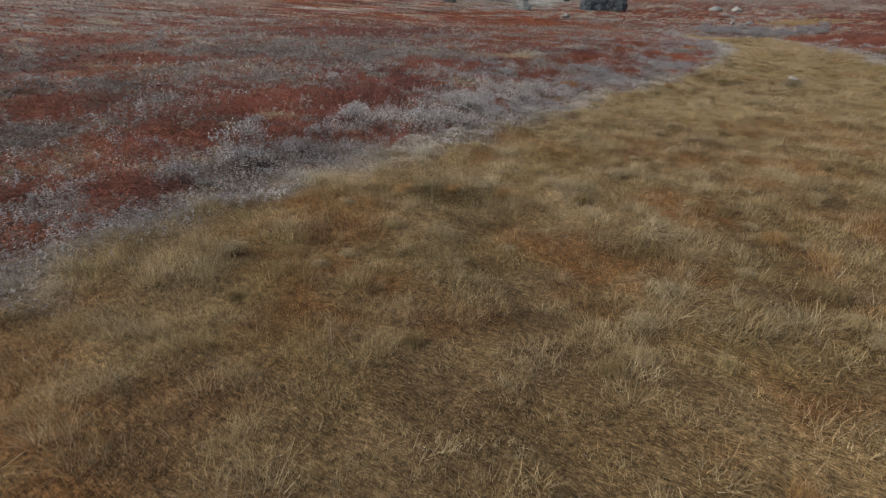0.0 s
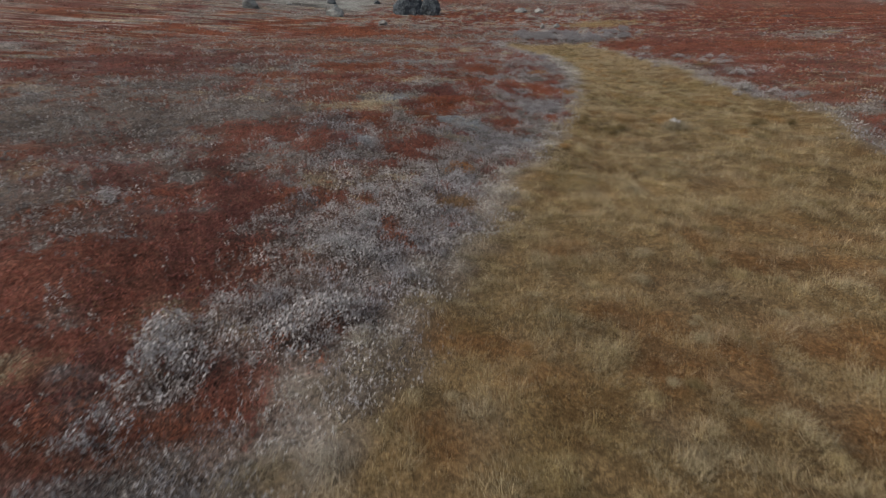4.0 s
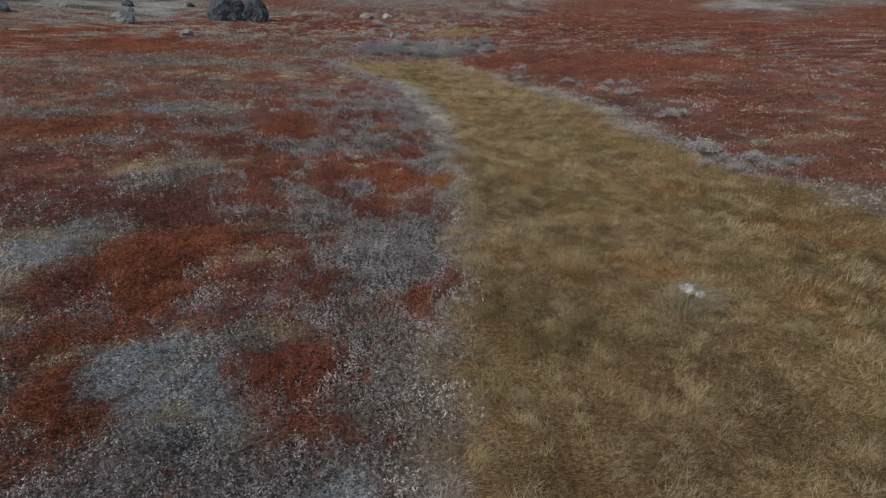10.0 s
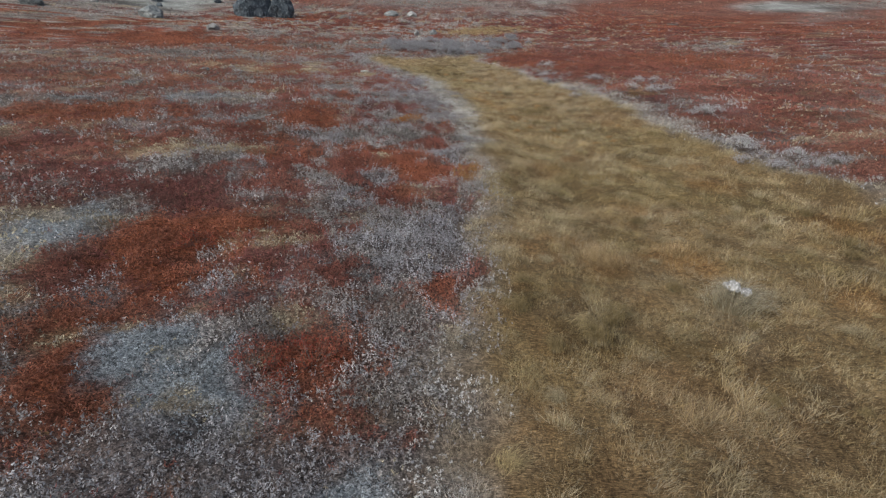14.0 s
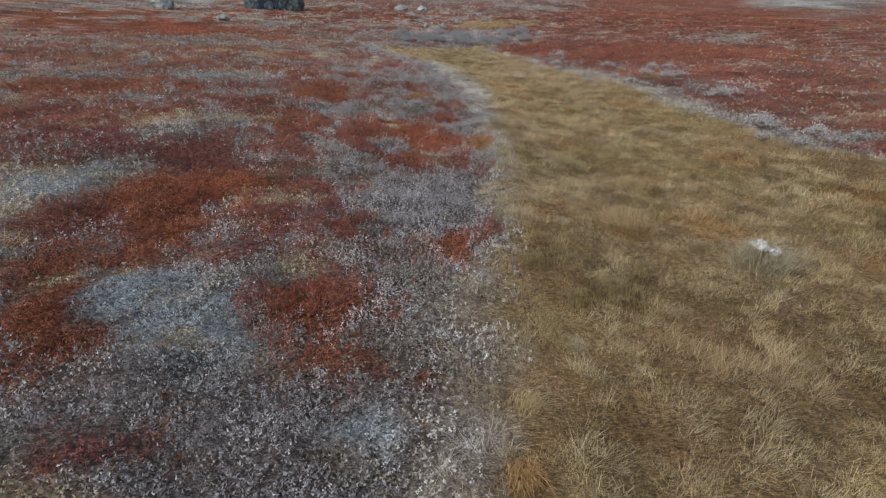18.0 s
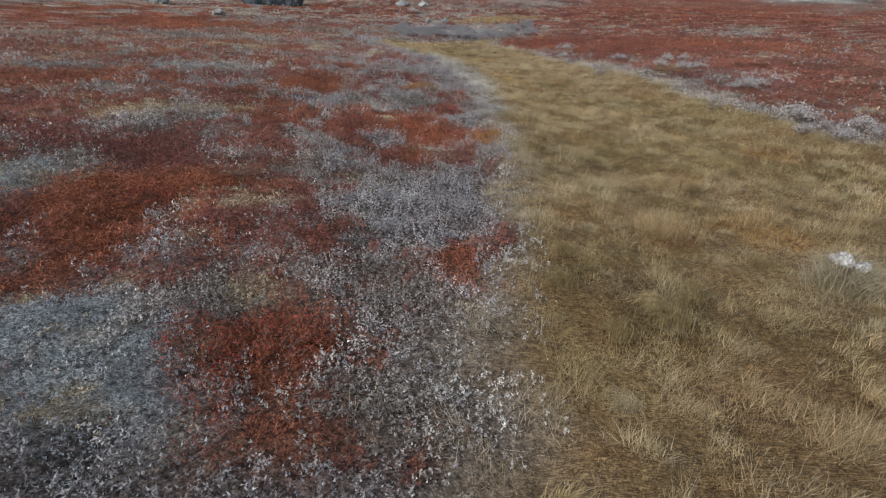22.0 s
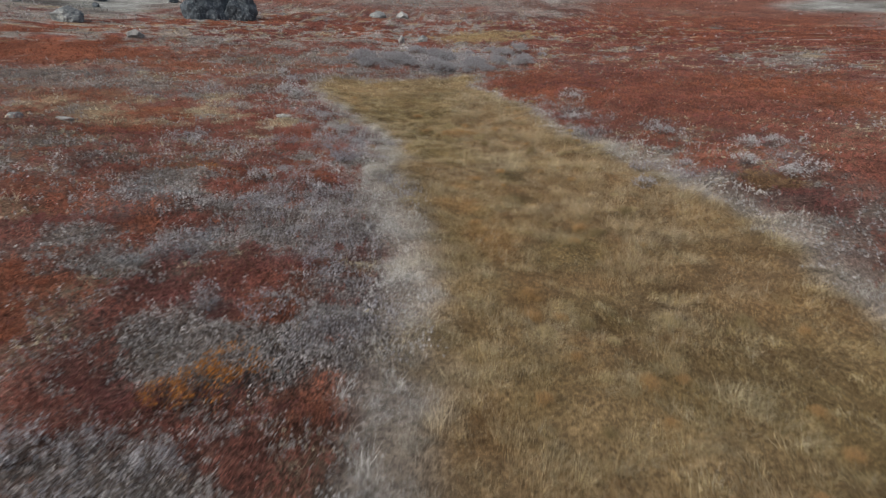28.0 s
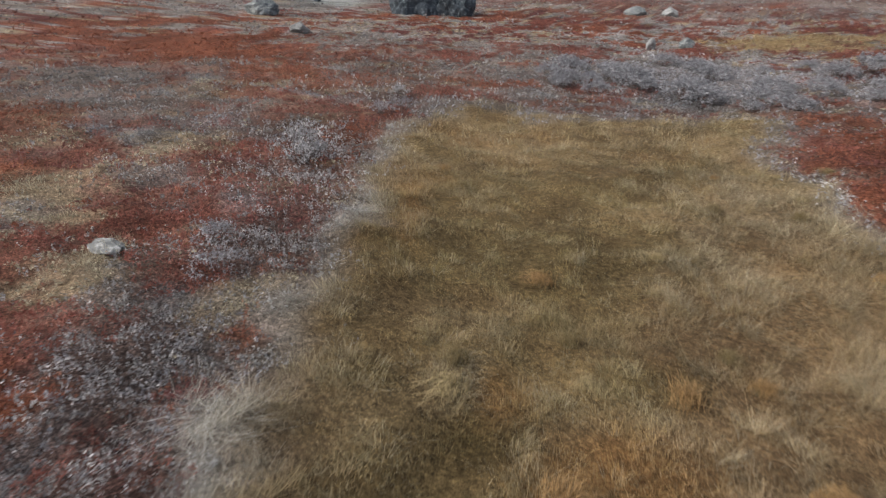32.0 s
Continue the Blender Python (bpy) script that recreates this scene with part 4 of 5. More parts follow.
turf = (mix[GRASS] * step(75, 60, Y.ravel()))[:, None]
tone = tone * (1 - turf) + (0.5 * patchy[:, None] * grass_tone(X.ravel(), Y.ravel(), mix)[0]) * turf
remote = step(95, 150, np.hypot(X, Y - 20).ravel())[:, None]
ruddy = step(0.38, 0.62, fbm(X.ravel() * 0.6, Y.ravel(), 26, 3, 81) + 0.12 * step(0, 40, X.ravel()) - 0.12 * step(-30, -60, X.ravel()))[:, None]
tone = tone * (0.72 + 0.56 * fbm(X.ravel(), Y.ravel(), 4.5, 3, 79))[:, None] ** (1 - mix[GRASS])[:, None]
tone = tone * (1 - remote) + (np.array([0.15, 0.062, 0.042]) * ruddy + np.array([0.17, 0.16, 0.155]) * (1 - ruddy)) * remote
stony = scree(X.ravel(), Y.ravel())[:, None]
chips = 0.25 + 1.3 * step(0.32, 0.66, fbm(X.ravel(), Y.ravel() * 0.6, 4.5, 4, 96))[:, None]
tone = tone * (1 - 0.85 * stony) + np.array([0.185, 0.21, 0.215]) * chips * 0.85 * stony
nx, ny = len(gx), len(gy)
ids = np.arange(nx * ny).reshape(ny, nx)
quads = np.stack([ids[:-1, :-1], ids[:-1, 1:], ids[1:, 1:], ids[1:, :-1]], -1).reshape(-1, 4)
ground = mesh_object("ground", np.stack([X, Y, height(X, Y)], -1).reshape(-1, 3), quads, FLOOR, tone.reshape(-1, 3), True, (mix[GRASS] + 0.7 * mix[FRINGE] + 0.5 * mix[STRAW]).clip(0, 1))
tagged(ground, "autumn tundra ground of moss, litter and peat", "ground", kind="structure")


# ---- plants ----
def spread(rng, thick, x0, x1, y0, y1, cell=0.3):
    """Places scattered at random, thick(x, y) to the square metre, with the share of each plant there and the distance from the flight line."""
    cx, cy = np.meshgrid(np.arange(x0, x1, cell), np.arange(y0, y1, cell))
    cx, cy = cx.ravel(), cy.ravel()
    many = rng.poisson(thick(cx + cell / 2, cy + cell / 2) * cell * cell)
    x, y = np.repeat(cx, many), np.repeat(cy, many)
    return x + rng.random(len(x)) * cell, y + rng.random(len(x)) * cell


def away(x, y):
    """Metres from the strip along which the view passes."""
    r = np.maximum(np.abs(x + 0.5 - 0.03 * y) - 2.0, 0)
    return np.sqrt(6.5**2 + (1.2 * r) ** 2 + np.maximum(y - 49, 0) ** 2)


def blades(name, x, y, size, width, lx, ly, tint):
    """Thin leaning blades, one triangle each."""
    n = len(x)
    a = rng.random(n) * 2 * math.pi
    dx, dy = np.cos(a), np.sin(a)
    z = height(x, y) - 0.02
    base0 = np.stack([x - dx * width, y - dy * width, z], -1)
    base1 = np.stack([x + dx * width, y + dy * width, z], -1)
    tip = np.stack([x + lx * size, y + ly * size, z + size * np.sqrt(np.maximum(1 - 0.6 * (lx * lx + ly * ly), 0.12))], -1)
    verts = np.stack([base0, base1, tip], 1).reshape(-1, 3)
    faces = np.arange(n * 3).reshape(-1, 3)
    # each blade runs from darker at its base to lighter at its tip
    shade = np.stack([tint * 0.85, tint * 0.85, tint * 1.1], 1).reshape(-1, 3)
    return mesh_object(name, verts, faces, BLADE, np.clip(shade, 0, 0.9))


rng = np.random.default_rng(3)


def grassy(x, y):
    m = cover(x, y)
    return (m[GRASS] + 0.9 * m[FRINGE] + 0.6 * m[STRAW]) * 104 * (6.5 / away(x, y)) ** 2 * np.where(away(x, y) > 100, 0, 1)


# tufts first, each with its own height, lean and colour, then the blades of every tuft
tx, ty = spread(rng, grassy, -70, 74, -27, 140)
n = len(tx)
d = away(tx, ty)
m = cover(tx, ty)
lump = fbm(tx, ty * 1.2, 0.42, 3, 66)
keep = (rng.random(n) < m[GRASS] + m[FRINGE] + m[STRAW] + 0.08) & (rng.random(n) < 3.2 * lump - 0.55)
tx, ty, d, m, lump = tx[keep], ty[keep], d[keep], m[:, keep], lump[keep]
n = len(tx)
m[[RED, GREY, LICHEN, SILVER, SLATE, RUST, FOX, WINE, BROWN]] = 0
m[STRAW] += 1e-6
m = m / m.sum(0)
tint, grow = grass_tone(tx, ty, m)
grow = grow * (1 + 0.75 * m[FRINGE] * (0.6 + 0.4 * step(20, 27, ty)))
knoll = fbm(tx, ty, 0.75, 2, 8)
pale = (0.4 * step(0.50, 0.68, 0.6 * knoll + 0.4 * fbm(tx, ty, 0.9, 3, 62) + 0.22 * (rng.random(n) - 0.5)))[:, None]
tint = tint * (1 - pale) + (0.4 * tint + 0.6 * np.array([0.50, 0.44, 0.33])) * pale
draw = rng.random(n)
for lo, hi, tone in ((0.0, 0.16, (0.33, 0.21, 0.11)), (0.16, 0.30, (0.19, 0.155, 0.07)), (0.30, 0.42, (0.50, 0.43, 0.30)), (0.42, 0.52, (0.42, 0.29, 0.11))):
    part_of = (0.4 * ((draw >= lo) & (draw < hi)) * m[GRASS])[:, None]
    tint = tint * (1 - part_of) + np.array(tone) * part_of
# low clumps darkened, tall ones lightened: shade between hummocks put into the tint
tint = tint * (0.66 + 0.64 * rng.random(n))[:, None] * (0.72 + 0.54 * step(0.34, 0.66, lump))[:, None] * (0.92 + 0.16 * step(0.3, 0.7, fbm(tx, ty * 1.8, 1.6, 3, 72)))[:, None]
tall = (0.68 + 0.45 * step(0.25, 0.75, fbm(tx, ty, 1.5, 3, 64))) * (0.42 + 1.45 * step(0.36, 0.68, lump)) * (0.65 + 0.6 * rng.random(n)) * (0.75 + 0.6 * step(0.35, 0.7, knoll)) * grow
flow = 9.0 * fbm(tx, ty, 1.3, 2, 91) + rng.normal(0, 1.4, n)
bend = 0.15 + 0.5 * rng.random(n) + 0.5 * m[FRINGE]
per = 18
k = np.repeat(np.arange(n), per)
wide = (0.035 + 0.06 * rng.random(n)) * (d / 6.5)
ox, oy = rng.normal(0, 1, len(k)), rng.normal(0, 1, len(k))
bx, by = tx[k] + ox * wide[k], ty[k] + oy * wide[k]
lx = np.cos(flow[k]) * bend[k] + 0.2 * ox + 0.42 * rng.normal(0, 1, len(k)) + 0.08
ly = np.sin(flow[k]) * bend[k] + 0.2 * oy + 0.42 * rng.normal(0, 1, len(k)) - 0.05
size = (0.06 + 0.12 * rng.random(len(k))) * tall[k] * (d[k] / 6.5) ** 0.2
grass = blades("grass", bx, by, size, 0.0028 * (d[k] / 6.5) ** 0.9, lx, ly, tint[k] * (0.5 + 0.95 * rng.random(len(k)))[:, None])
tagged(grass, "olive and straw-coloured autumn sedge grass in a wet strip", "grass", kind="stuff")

# long pale stalks that stand over the rest, singly and in wisps
pick = rng.random(n) < 0.13 * step(0.35, 0.7, fbm(tx, ty, 1.1, 2, 68)) * (m[GRASS] + 0.6 * m[FRINGE]) * np.minimum(grow, 1.9) ** 1.5 * (d < 40)
k = np.repeat(np.nonzero(pick)[0], 6)
ox, oy = rng.normal(0, 1, len(k)), rng.normal(0, 1, len(k))
bx, by = tx[k] + 0.05 * ox, ty[k] + 0.05 * oy
lx, ly = np.cos(flow[k]) * 0.55 + 0.35 * ox + 0.15, np.sin(flow[k]) * 0.55 + 0.35 * oy
size = (0.17 + 0.2 * rng.random(len(k))) * np.clip(tall[k], 0.5, 1.4)
tone = np.array([0.52, 0.46, 0.34]) * (0.6 + 0.6 * rng.random(len(k)))[:, None]
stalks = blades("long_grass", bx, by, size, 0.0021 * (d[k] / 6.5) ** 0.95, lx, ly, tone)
tagged(stalks, "long bleached grass stalks over the sedge", "grass", kind="stuff")


def sprigs(name, x, y, top, leaf, slim, count, tint, speck, pale_share, rng):
    """Upright twigs with small leaves on their upper part, one triangle a leaf."""
    n = len(x)
    z = height(x, y)
    a = rng.random(n) * 2 * math.pi
    t = 0.5 * rng.random(n)
    ex, ey = np.cos(a) * t, np.sin(a) * t
    k = np.repeat(np.arange(n), count)
    up = 0.35 + 0.7 * rng.random(len(k))
    px = x[k] + ex[k] * top[k] * up + rng.normal(0, 0.5, len(k)) * leaf[k]
    py = y[k] + ey[k] * top[k] * up + rng.normal(0, 0.5, len(k)) * leaf[k]
    pz = z[k] + top[k] * up
    mid = np.stack([px, py, pz], -1)
    one = rng.normal(0, 1, (len(k), 3))
    one[:, 2] = np.abs(one[:, 2]) * 0.8 + 0.25
    one /= np.linalg.norm(one, axis=1)[:, None]
    two = np.cross(one, rng.normal(0, 1, (len(k), 3)))
    two /= np.linalg.norm(two, axis=1)[:, None] + 1e-9
    l = (leaf[k] * (0.6 + 0.8 * rng.random(len(k))))[:, None]
    side = two * l * slim[k][:, None]
    verts = np.stack([mid - one * l * 0.5 - side, mid - one * l * 0.4 + side, mid + one * l * 0.7], 1).reshape(-1, 3)
    faces = np.arange(len(k) * 3).reshape(-1, 3)
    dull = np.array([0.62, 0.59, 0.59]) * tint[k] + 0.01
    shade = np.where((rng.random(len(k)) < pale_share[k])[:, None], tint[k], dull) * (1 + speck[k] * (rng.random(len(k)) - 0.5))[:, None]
    return mesh_object(name, verts, faces, LEAF, np.clip(np.repeat(shade, 3, 0), 0, 0.9))


def shrubby(x, y):
    m = cover(x, y)
    return (1 - m[GRASS] - 1.0 * m[FRINGE] - 0.8 * m[STRAW]).clip(0, 1) * (1 - 0.85 * scree(x, y)) * 285 * (6.5 / away(x, y)) ** 2.5 * np.where(away(x, y) > 240, 0, 1)


# each shrub is a ragged clump of one kind, with its own height and shade
sx, sy = spread(rng, shrubby, -150, 150, -27, 260)
n = len(sx)
d = away(sx, sy)
m = cover(sx, sy)
m[GRASS] = 0
m = m + 1e-6
m = m / m.sum(0)
grain = 2.0 ** np.rint(np.log2(0.42 * np.maximum(d / 14, 1) ** 0.6))
wx = sx + 0.5 * (fbm(sx, sy, 0.5, 2, 73) - 0.5) + 0.03 * rng.normal(0, 1, n)
wy = sy + 0.5 * (fbm(sx, sy, 0.5, 2, 74) - 0.5) + 0.03 * rng.normal(0, 1, n)
ci, cj = np.floor(wx / grain).astype(np.int64), np.floor(wy / grain).astype(np.int64)
which = pick_kind(sx, sy, m, np.round(step(10, 20, d)), np.where(rng.random(n) < 0.05 * (d < 12), 0.3, 0.022) * rng.normal(0, 1, n))
tint = TIPS[which] * (0.72 + 0.56 * lattice(ci, cj, 76))[:, None] * (1 + (0.42 / np.maximum(d / 10, 1) ** 0.6) * (rng.random(n) - 0.5))[:, None]
lumps = fbm(sx, sy, 1.3, 3, 71)
broad = 0.72 + 0.56 * fbm(sx, sy, 4.5, 3, 79)
tint = tint * (0.75 + 0.5 * lumps)[:, None]
calm = (0.12 * step(8, 24, d) + 0.18 * step(24, 55, d))[:, None]
tint = tint * (1 - calm) + hue(TIPS, m) * (0.75 + 0.5 * lumps)[:, None] * calm * 0.95
tint = tint * broad[:, None]
stony = (0.8 * scree(sx, sy))[:, None]
tint = tint * (1 - stony) + np.array([0.24, 0.265, 0.27]) * (0.6 + 0.8 * rng.random(n))[:, None] * stony
low = (which == LICHEN) | (which == STRAW) | (which == FRINGE)
dome = 1 - 0.7 * np.hypot(wx / grain - ci - 0.5, wy / grain - cj - 0.5)
top = (np.where(low, 0.08, 0.14) + np.where(low, 0.04, 0.26) * step(0.38, 0.72, lumps) + 0.13 * (which == SILVER) + 0.08 * (which == SLATE)) * (0.5 + 0.8 * lattice(ci, cj, 77)) * dome
twiggy = (which == RED) | (which == FOX) | (which == RUST) | (which == WINE) | (which == BROWN) | (which == SLATE) | (which == LICHEN)
leaf = np.select([which == SILVER, which == LICHEN, which == SLATE, twiggy], [0.029, 0.026, 0.030, 0.040], 0.029)
slim = np.select([which == LICHEN, which == SLATE, twiggy], [0.26, 0.30, 0.17], 0.34)
speck = np.where(twiggy, 0.55, 0.7) / np.maximum(d / 10, 1) ** 0.7
pale_share = np.select([which == SILVER, which == GREY, which == SLATE, which == STRAW], [0.5, 0.62, 0.6, 0.8], 1.0)
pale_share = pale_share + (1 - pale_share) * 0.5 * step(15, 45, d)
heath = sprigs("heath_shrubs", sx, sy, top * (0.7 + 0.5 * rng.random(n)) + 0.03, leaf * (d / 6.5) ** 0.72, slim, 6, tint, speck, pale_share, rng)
tagged(heath, "low red dwarf birch and silver-grey willow heath in autumn leaf", "shrub", kind="stuff")


# ---- boulders and stones ----
def boulder(name, x, y, wide, deep, tall, seed, material, label, rough=0.25, sink=0.2, parts=5):
    bm = bmesh.new()
    bmesh.ops.create_icosphere(bm, subdivisions=parts, radius=1.0)
    r = random.Random(seed)
    cuts = [(Vector((r.uniform(-1, 1), r.uniform(-1, 1), r.uniform(-0.3, 1))).normalized(), r.uniform(0.62, 0.92)) for _ in range(11)]
    for v in bm.verts:
        p = v.co.copy()
        for n, dist in cuts:
            over = p.dot(n) - dist
            if over > 0:
                p -= n * over * 0.85
        p *= 1 + rough * 0.5 * (noise.fractal(p * 1.7 + Vector((seed, 0, 0)), 0.9, 2.0, 5))
        v.co = Vector((p.x * wide / 2, p.y * deep / 2, p.z * tall / 2 * 1.25))
    me = bpy.data.meshes.new(name)
    bm.to_mesh(me)
    bm.free()
    me.materials.append(material)
    ob = new(name, me)
    base = float(height(np.array([x]), np.array([y]))[0])
    ob.matrix_world = pose(x, y, base + tall * (0.5 - sink), 0, 0, r.uniform(0, 360))
    return tagged(ob, label, "rock")


def part(name, bm, material, parent, label=""):
    """Links a bmesh as one mesh under a thing or a part."""
    me = bpy.data.meshes.new(name)
    bm.to_mesh(me)
    bm.free()
    me.materials.append(material)
    ob = new(name, me)
    ob.parent = parent
    return tagged(ob, label)


def on_ground(x, y):
    return float(height(np.array([float(x)]), np.array([float(y)]))[0])


def thing(name, label, category, group=""):
    return tagged(new(name), label, category, group)


boulder("boulder", -36.0, 110, 8.6, 6.4, 6.0, 4, ROCK, "large dark blue-grey boulder standing in red heath", 0.34, 0.36)
boulder("boulder", -32.2, 111.5, 5.2, 5.4, 5.8, 14, ROCK, "dark streaked boulder leaning beside a larger one", 0.34, 0.38)
boulder("boulder", -47.5, 93, 4.4, 3.5, 2.3, 8, SPECK_ROCK, "grey lichen-spotted boulder in red heath", 0.25, 0.25)
boulder("boulder", -68, 96, 4.0, 3.0, 2.2, 18, SPECK_ROCK, "grey lichen-spotted boulder beside pale scree", 0.25, 0.25)
boulder("stone", -34.5, 84.2, 1.8, 1.4, 1.0, 9, PALE_ROCK, "pale grey stone lying in red heath", 0.25, 0.2, 4)
boulder("stone", -5.4, 97.2, 1.1, 0.9, 1.1, 21, PALE_ROCK, "upright pale stone above grey willow scrub", 0.25, 0.2, 4)
boulder("stone", -2.6, 99.6, 1.4, 1.1, 0.95, 22, SPECK_ROCK, "grey stone above grey willow scrub", 0.25, 0.2, 4)
boulder("stone", -17.7, 45.4, 0.95, 0.45, 0.22, 23, PALE_ROCK, "flat pale slab lying in dry straw and heath", 0.2, 0.25, 4)
boulder("stone", -20.6, 46.0, 0.7, 0.6, 0.4, 24, SPECK_ROCK, "small grey stone in dry straw and heath", 0.25, 0.25, 4)
boulder("stone", -7.6, 47.8, 0.8, 0.5, 0.17, 25, PALE_ROCK, "flat pale grey stone lying in red heath", 0.45, 0.15, 4)
boulder("stone", -12.4, 129, 3.4, 2.4, 1.6, 26, SPECK_ROCK, "low grey outcrop on the far heath", 0.25, 0.3, 4)
boulder("stone", -8.0, 131, 2.8, 2.2, 1.5, 27, PALE_ROCK, "low pale outcrop on the far heath", 0.25, 0.3, 4)
for k, (fx, fy, fw) in enumerate(((-78, 118, 2.6), (-71, 126, 2.0), (-60, 122, 3.0), (-84, 104, 2.0), (-92, 112, 3.2), (-55, 112, 1.6), (-100, 124, 4.0), (-66, 110, 1.5), (-50, 128, 2.4))):
    boulder("stone", fx, fy, fw, fw * 0.8, fw * 0.55, 30 + k, (SPECK_ROCK, PALE_ROCK, ROCK)[k % 3], "grey stone on the pale lichen slope", 0.25, 0.28, 3)


def stem(bm, start, end, thick):
    """A tapered twig of three sides."""
    way = (end - start).normalized()
    side = way.cross(Vector((0.3, 0.9, 0.2))).normalized()
    other = way.cross(side)
    ring = [bm.verts.new(start + (side * math.cos(a) + other * math.sin(a)) * thick) for a in (0, 2.1, 4.2)]
    tip = bm.verts.new(end)
    for a in range(3):
        bm.faces.new((ring[a], ring[(a + 1) % 3], tip))


def paint(ob, colour, vary, seed):
    """Stores a tint for each face's corners: colour, lightened or darkened leaf by leaf."""
    r = np.random.default_rng(seed)
    me = ob.data
    count = len(me.vertices)
    step_of = 3
    shade = np.repeat(1 - vary / 2 + vary * r.random(count // step_of + 1), step_of)[:count]
    rgba = np.ones((count, 4), np.float32)
    rgba[:, :3] = np.array(colour)[None] * shade[:, None]
    layer = me.color_attributes.new("tint", "FLOAT_COLOR", "POINT")
    layer.data.foreach_set("color", rgba.ravel())


def make_bush(name, seed, colour, wide, tall, leaves, leaf, label, bare=(0.11, 0.085, 0.075)):
    """A low bush: many thin stems from one root and small leaves towards their ends."""
    r = random.Random(seed)
    root = thing(name, label, "bush")
    stems, crown = bmesh.new(), bmesh.new()
    ends = []
    for _ in range(34):
        a, out = r.uniform(0, 6.283), r.random() ** 0.6
        base = Vector((math.cos(a), math.sin(a), 0)) * wide * 0.12 * r.random() + Vector((0, 0, -0.05))
        end = Vector((math.cos(a) * out * wide / 2, math.sin(a) * out * wide / 2, tall * (1 - 0.55 * out * out) * r.uniform(0.75, 1.05)))
        bend = (base + end) / 2 + Vector((math.cos(a), math.sin(a), 0)) * 0.06 * wide
        stem(stems, base, end, 0.008)
        ends.append((bend, end))
        for _ in range(2):
            twig = end + Vector((r.uniform(-1, 1), r.uniform(-1, 1), r.uniform(-0.3, 0.6))) * 0.12 * wide
            stem(stems, bend + (end - bend) * r.random(), twig, 0.005)
            ends.append((bend, twig))
    for _ in range(leaves):
        bend, end = r.choice(ends)
        p = bend + (end - bend) * r.uniform(0.35, 1.05) + Vector((r.gauss(0, 1), r.gauss(0, 1), r.gauss(0, 0.7))) * 0.03 * (0.5 + wide)
        p.z = max(p.z, 0.03)
        one = Vector((r.gauss(0, 1), r.gauss(0, 1), abs(r.gauss(0, 1)) + 0.2)).normalized()
        two = one.cross(Vector((r.gauss(0, 1), r.gauss(0, 1), r.gauss(0, 1)))).normalized()
        l = leaf * r.uniform(0.6, 1.3)
        crown.faces.new([crown.verts.new(q) for q in (p - one * l * 0.5 - two * l * 0.3, p - one * l * 0.35 + two * l * 0.32, p + one * l * 0.7)])
    paint(part("woody_base", stems, LEAF, root, "thin grey-brown stems"), bare, 0.4, seed)
    paint(part("crown", crown, LEAF, root), colour, 0.8, seed + 1)
    return root


def make_tussock(seed, colour, wide, tall, count, label, name="grass_tussock", rise=0.2, crest=0.0, girth=0.17):
    """A tussock: a peaty mound with long blades arching outwards."""
    r = random.Random(seed)
    root = thing(name, label, "grass")
    mound, hair = bmesh.new(), bmesh.new()
    bmesh.ops.create_icosphere(mound, subdivisions=2, radius=1.0)
    for v in mound.verts:
        v.co = Vector((v.co.x * wide * girth, v.co.y * wide * girth, v.co.z * tall * rise)) * (1 + 0.25 * noise.noise(v.co * 2 + Vector((seed, 0, 0))))
    for _ in range(count):
        a = r.uniform(0, 6.283)
        out = Vector((math.cos(a) + 0.7, math.sin(a) - 0.2, 0)) * r.uniform(0.6, 1.0)
        side = Vector((-out.y, out.x, 0.001)).normalized() * r.uniform(0.0024, 0.0046)
        p0 = Vector((r.gauss(0, 1), r.gauss(0, 1), 0)) * wide * 0.16
        if p0.length < crest * wide:
            p0 *= crest * wide / max(p0.length, 0.01)
        if crest:
            out = p0.normalized() * r.uniform(0.7, 1.1) + out * 0.25
        p0.z = tall * (rise + 0.04) * math.exp(-((p0.length / (wide * 0.3)) ** 2)) - 0.02
        far = wide * 0.42 * r.uniform(0.3, 1.1)
        up = tall * r.uniform(0.5, 1.05)
        p1 = p0 + out * far * 0.35 + Vector((0, 0, up * 0.65))
        p2 = p0 + out * far * 0.8 + Vector((0.03, 0, up * 0.62))
        p3 = p0 + out * far * 1.1 + Vector((0.05, 0, up * 0.30))
        ring = [hair.verts.new(q) for q in (p0 - side, p0 + side, p1 + side, p1 - side, p2 + side * 0.6, p2 - side * 0.6, p3)]
        for f in ((0, 1, 2, 3), (3, 2, 4, 5), (5, 4, 6)):
            hair.faces.new([ring[q] for q in f])
    paint(part("mound", mound, BLADE, root, "dark peaty base"), (0.14, 0.11, 0.06), 0.5, seed)
    ob = part("crown", hair, BLADE, root)
    paint(ob, colour, 1.3, seed + 1)
    return root


def place(source, x, y, size, turn, lift=0.0):
    return copy_thing(source, pose(x, y, on_ground(x, y) + lift, 0, 0, turn) @ Matrix.Scale(size, 4))


def set_down(source, x, y, size, turn):
    source.matrix_basis = pose(x, y, on_ground(x, y), 0, 0, turn) @ Matrix.Scale(size, 4)
    return source


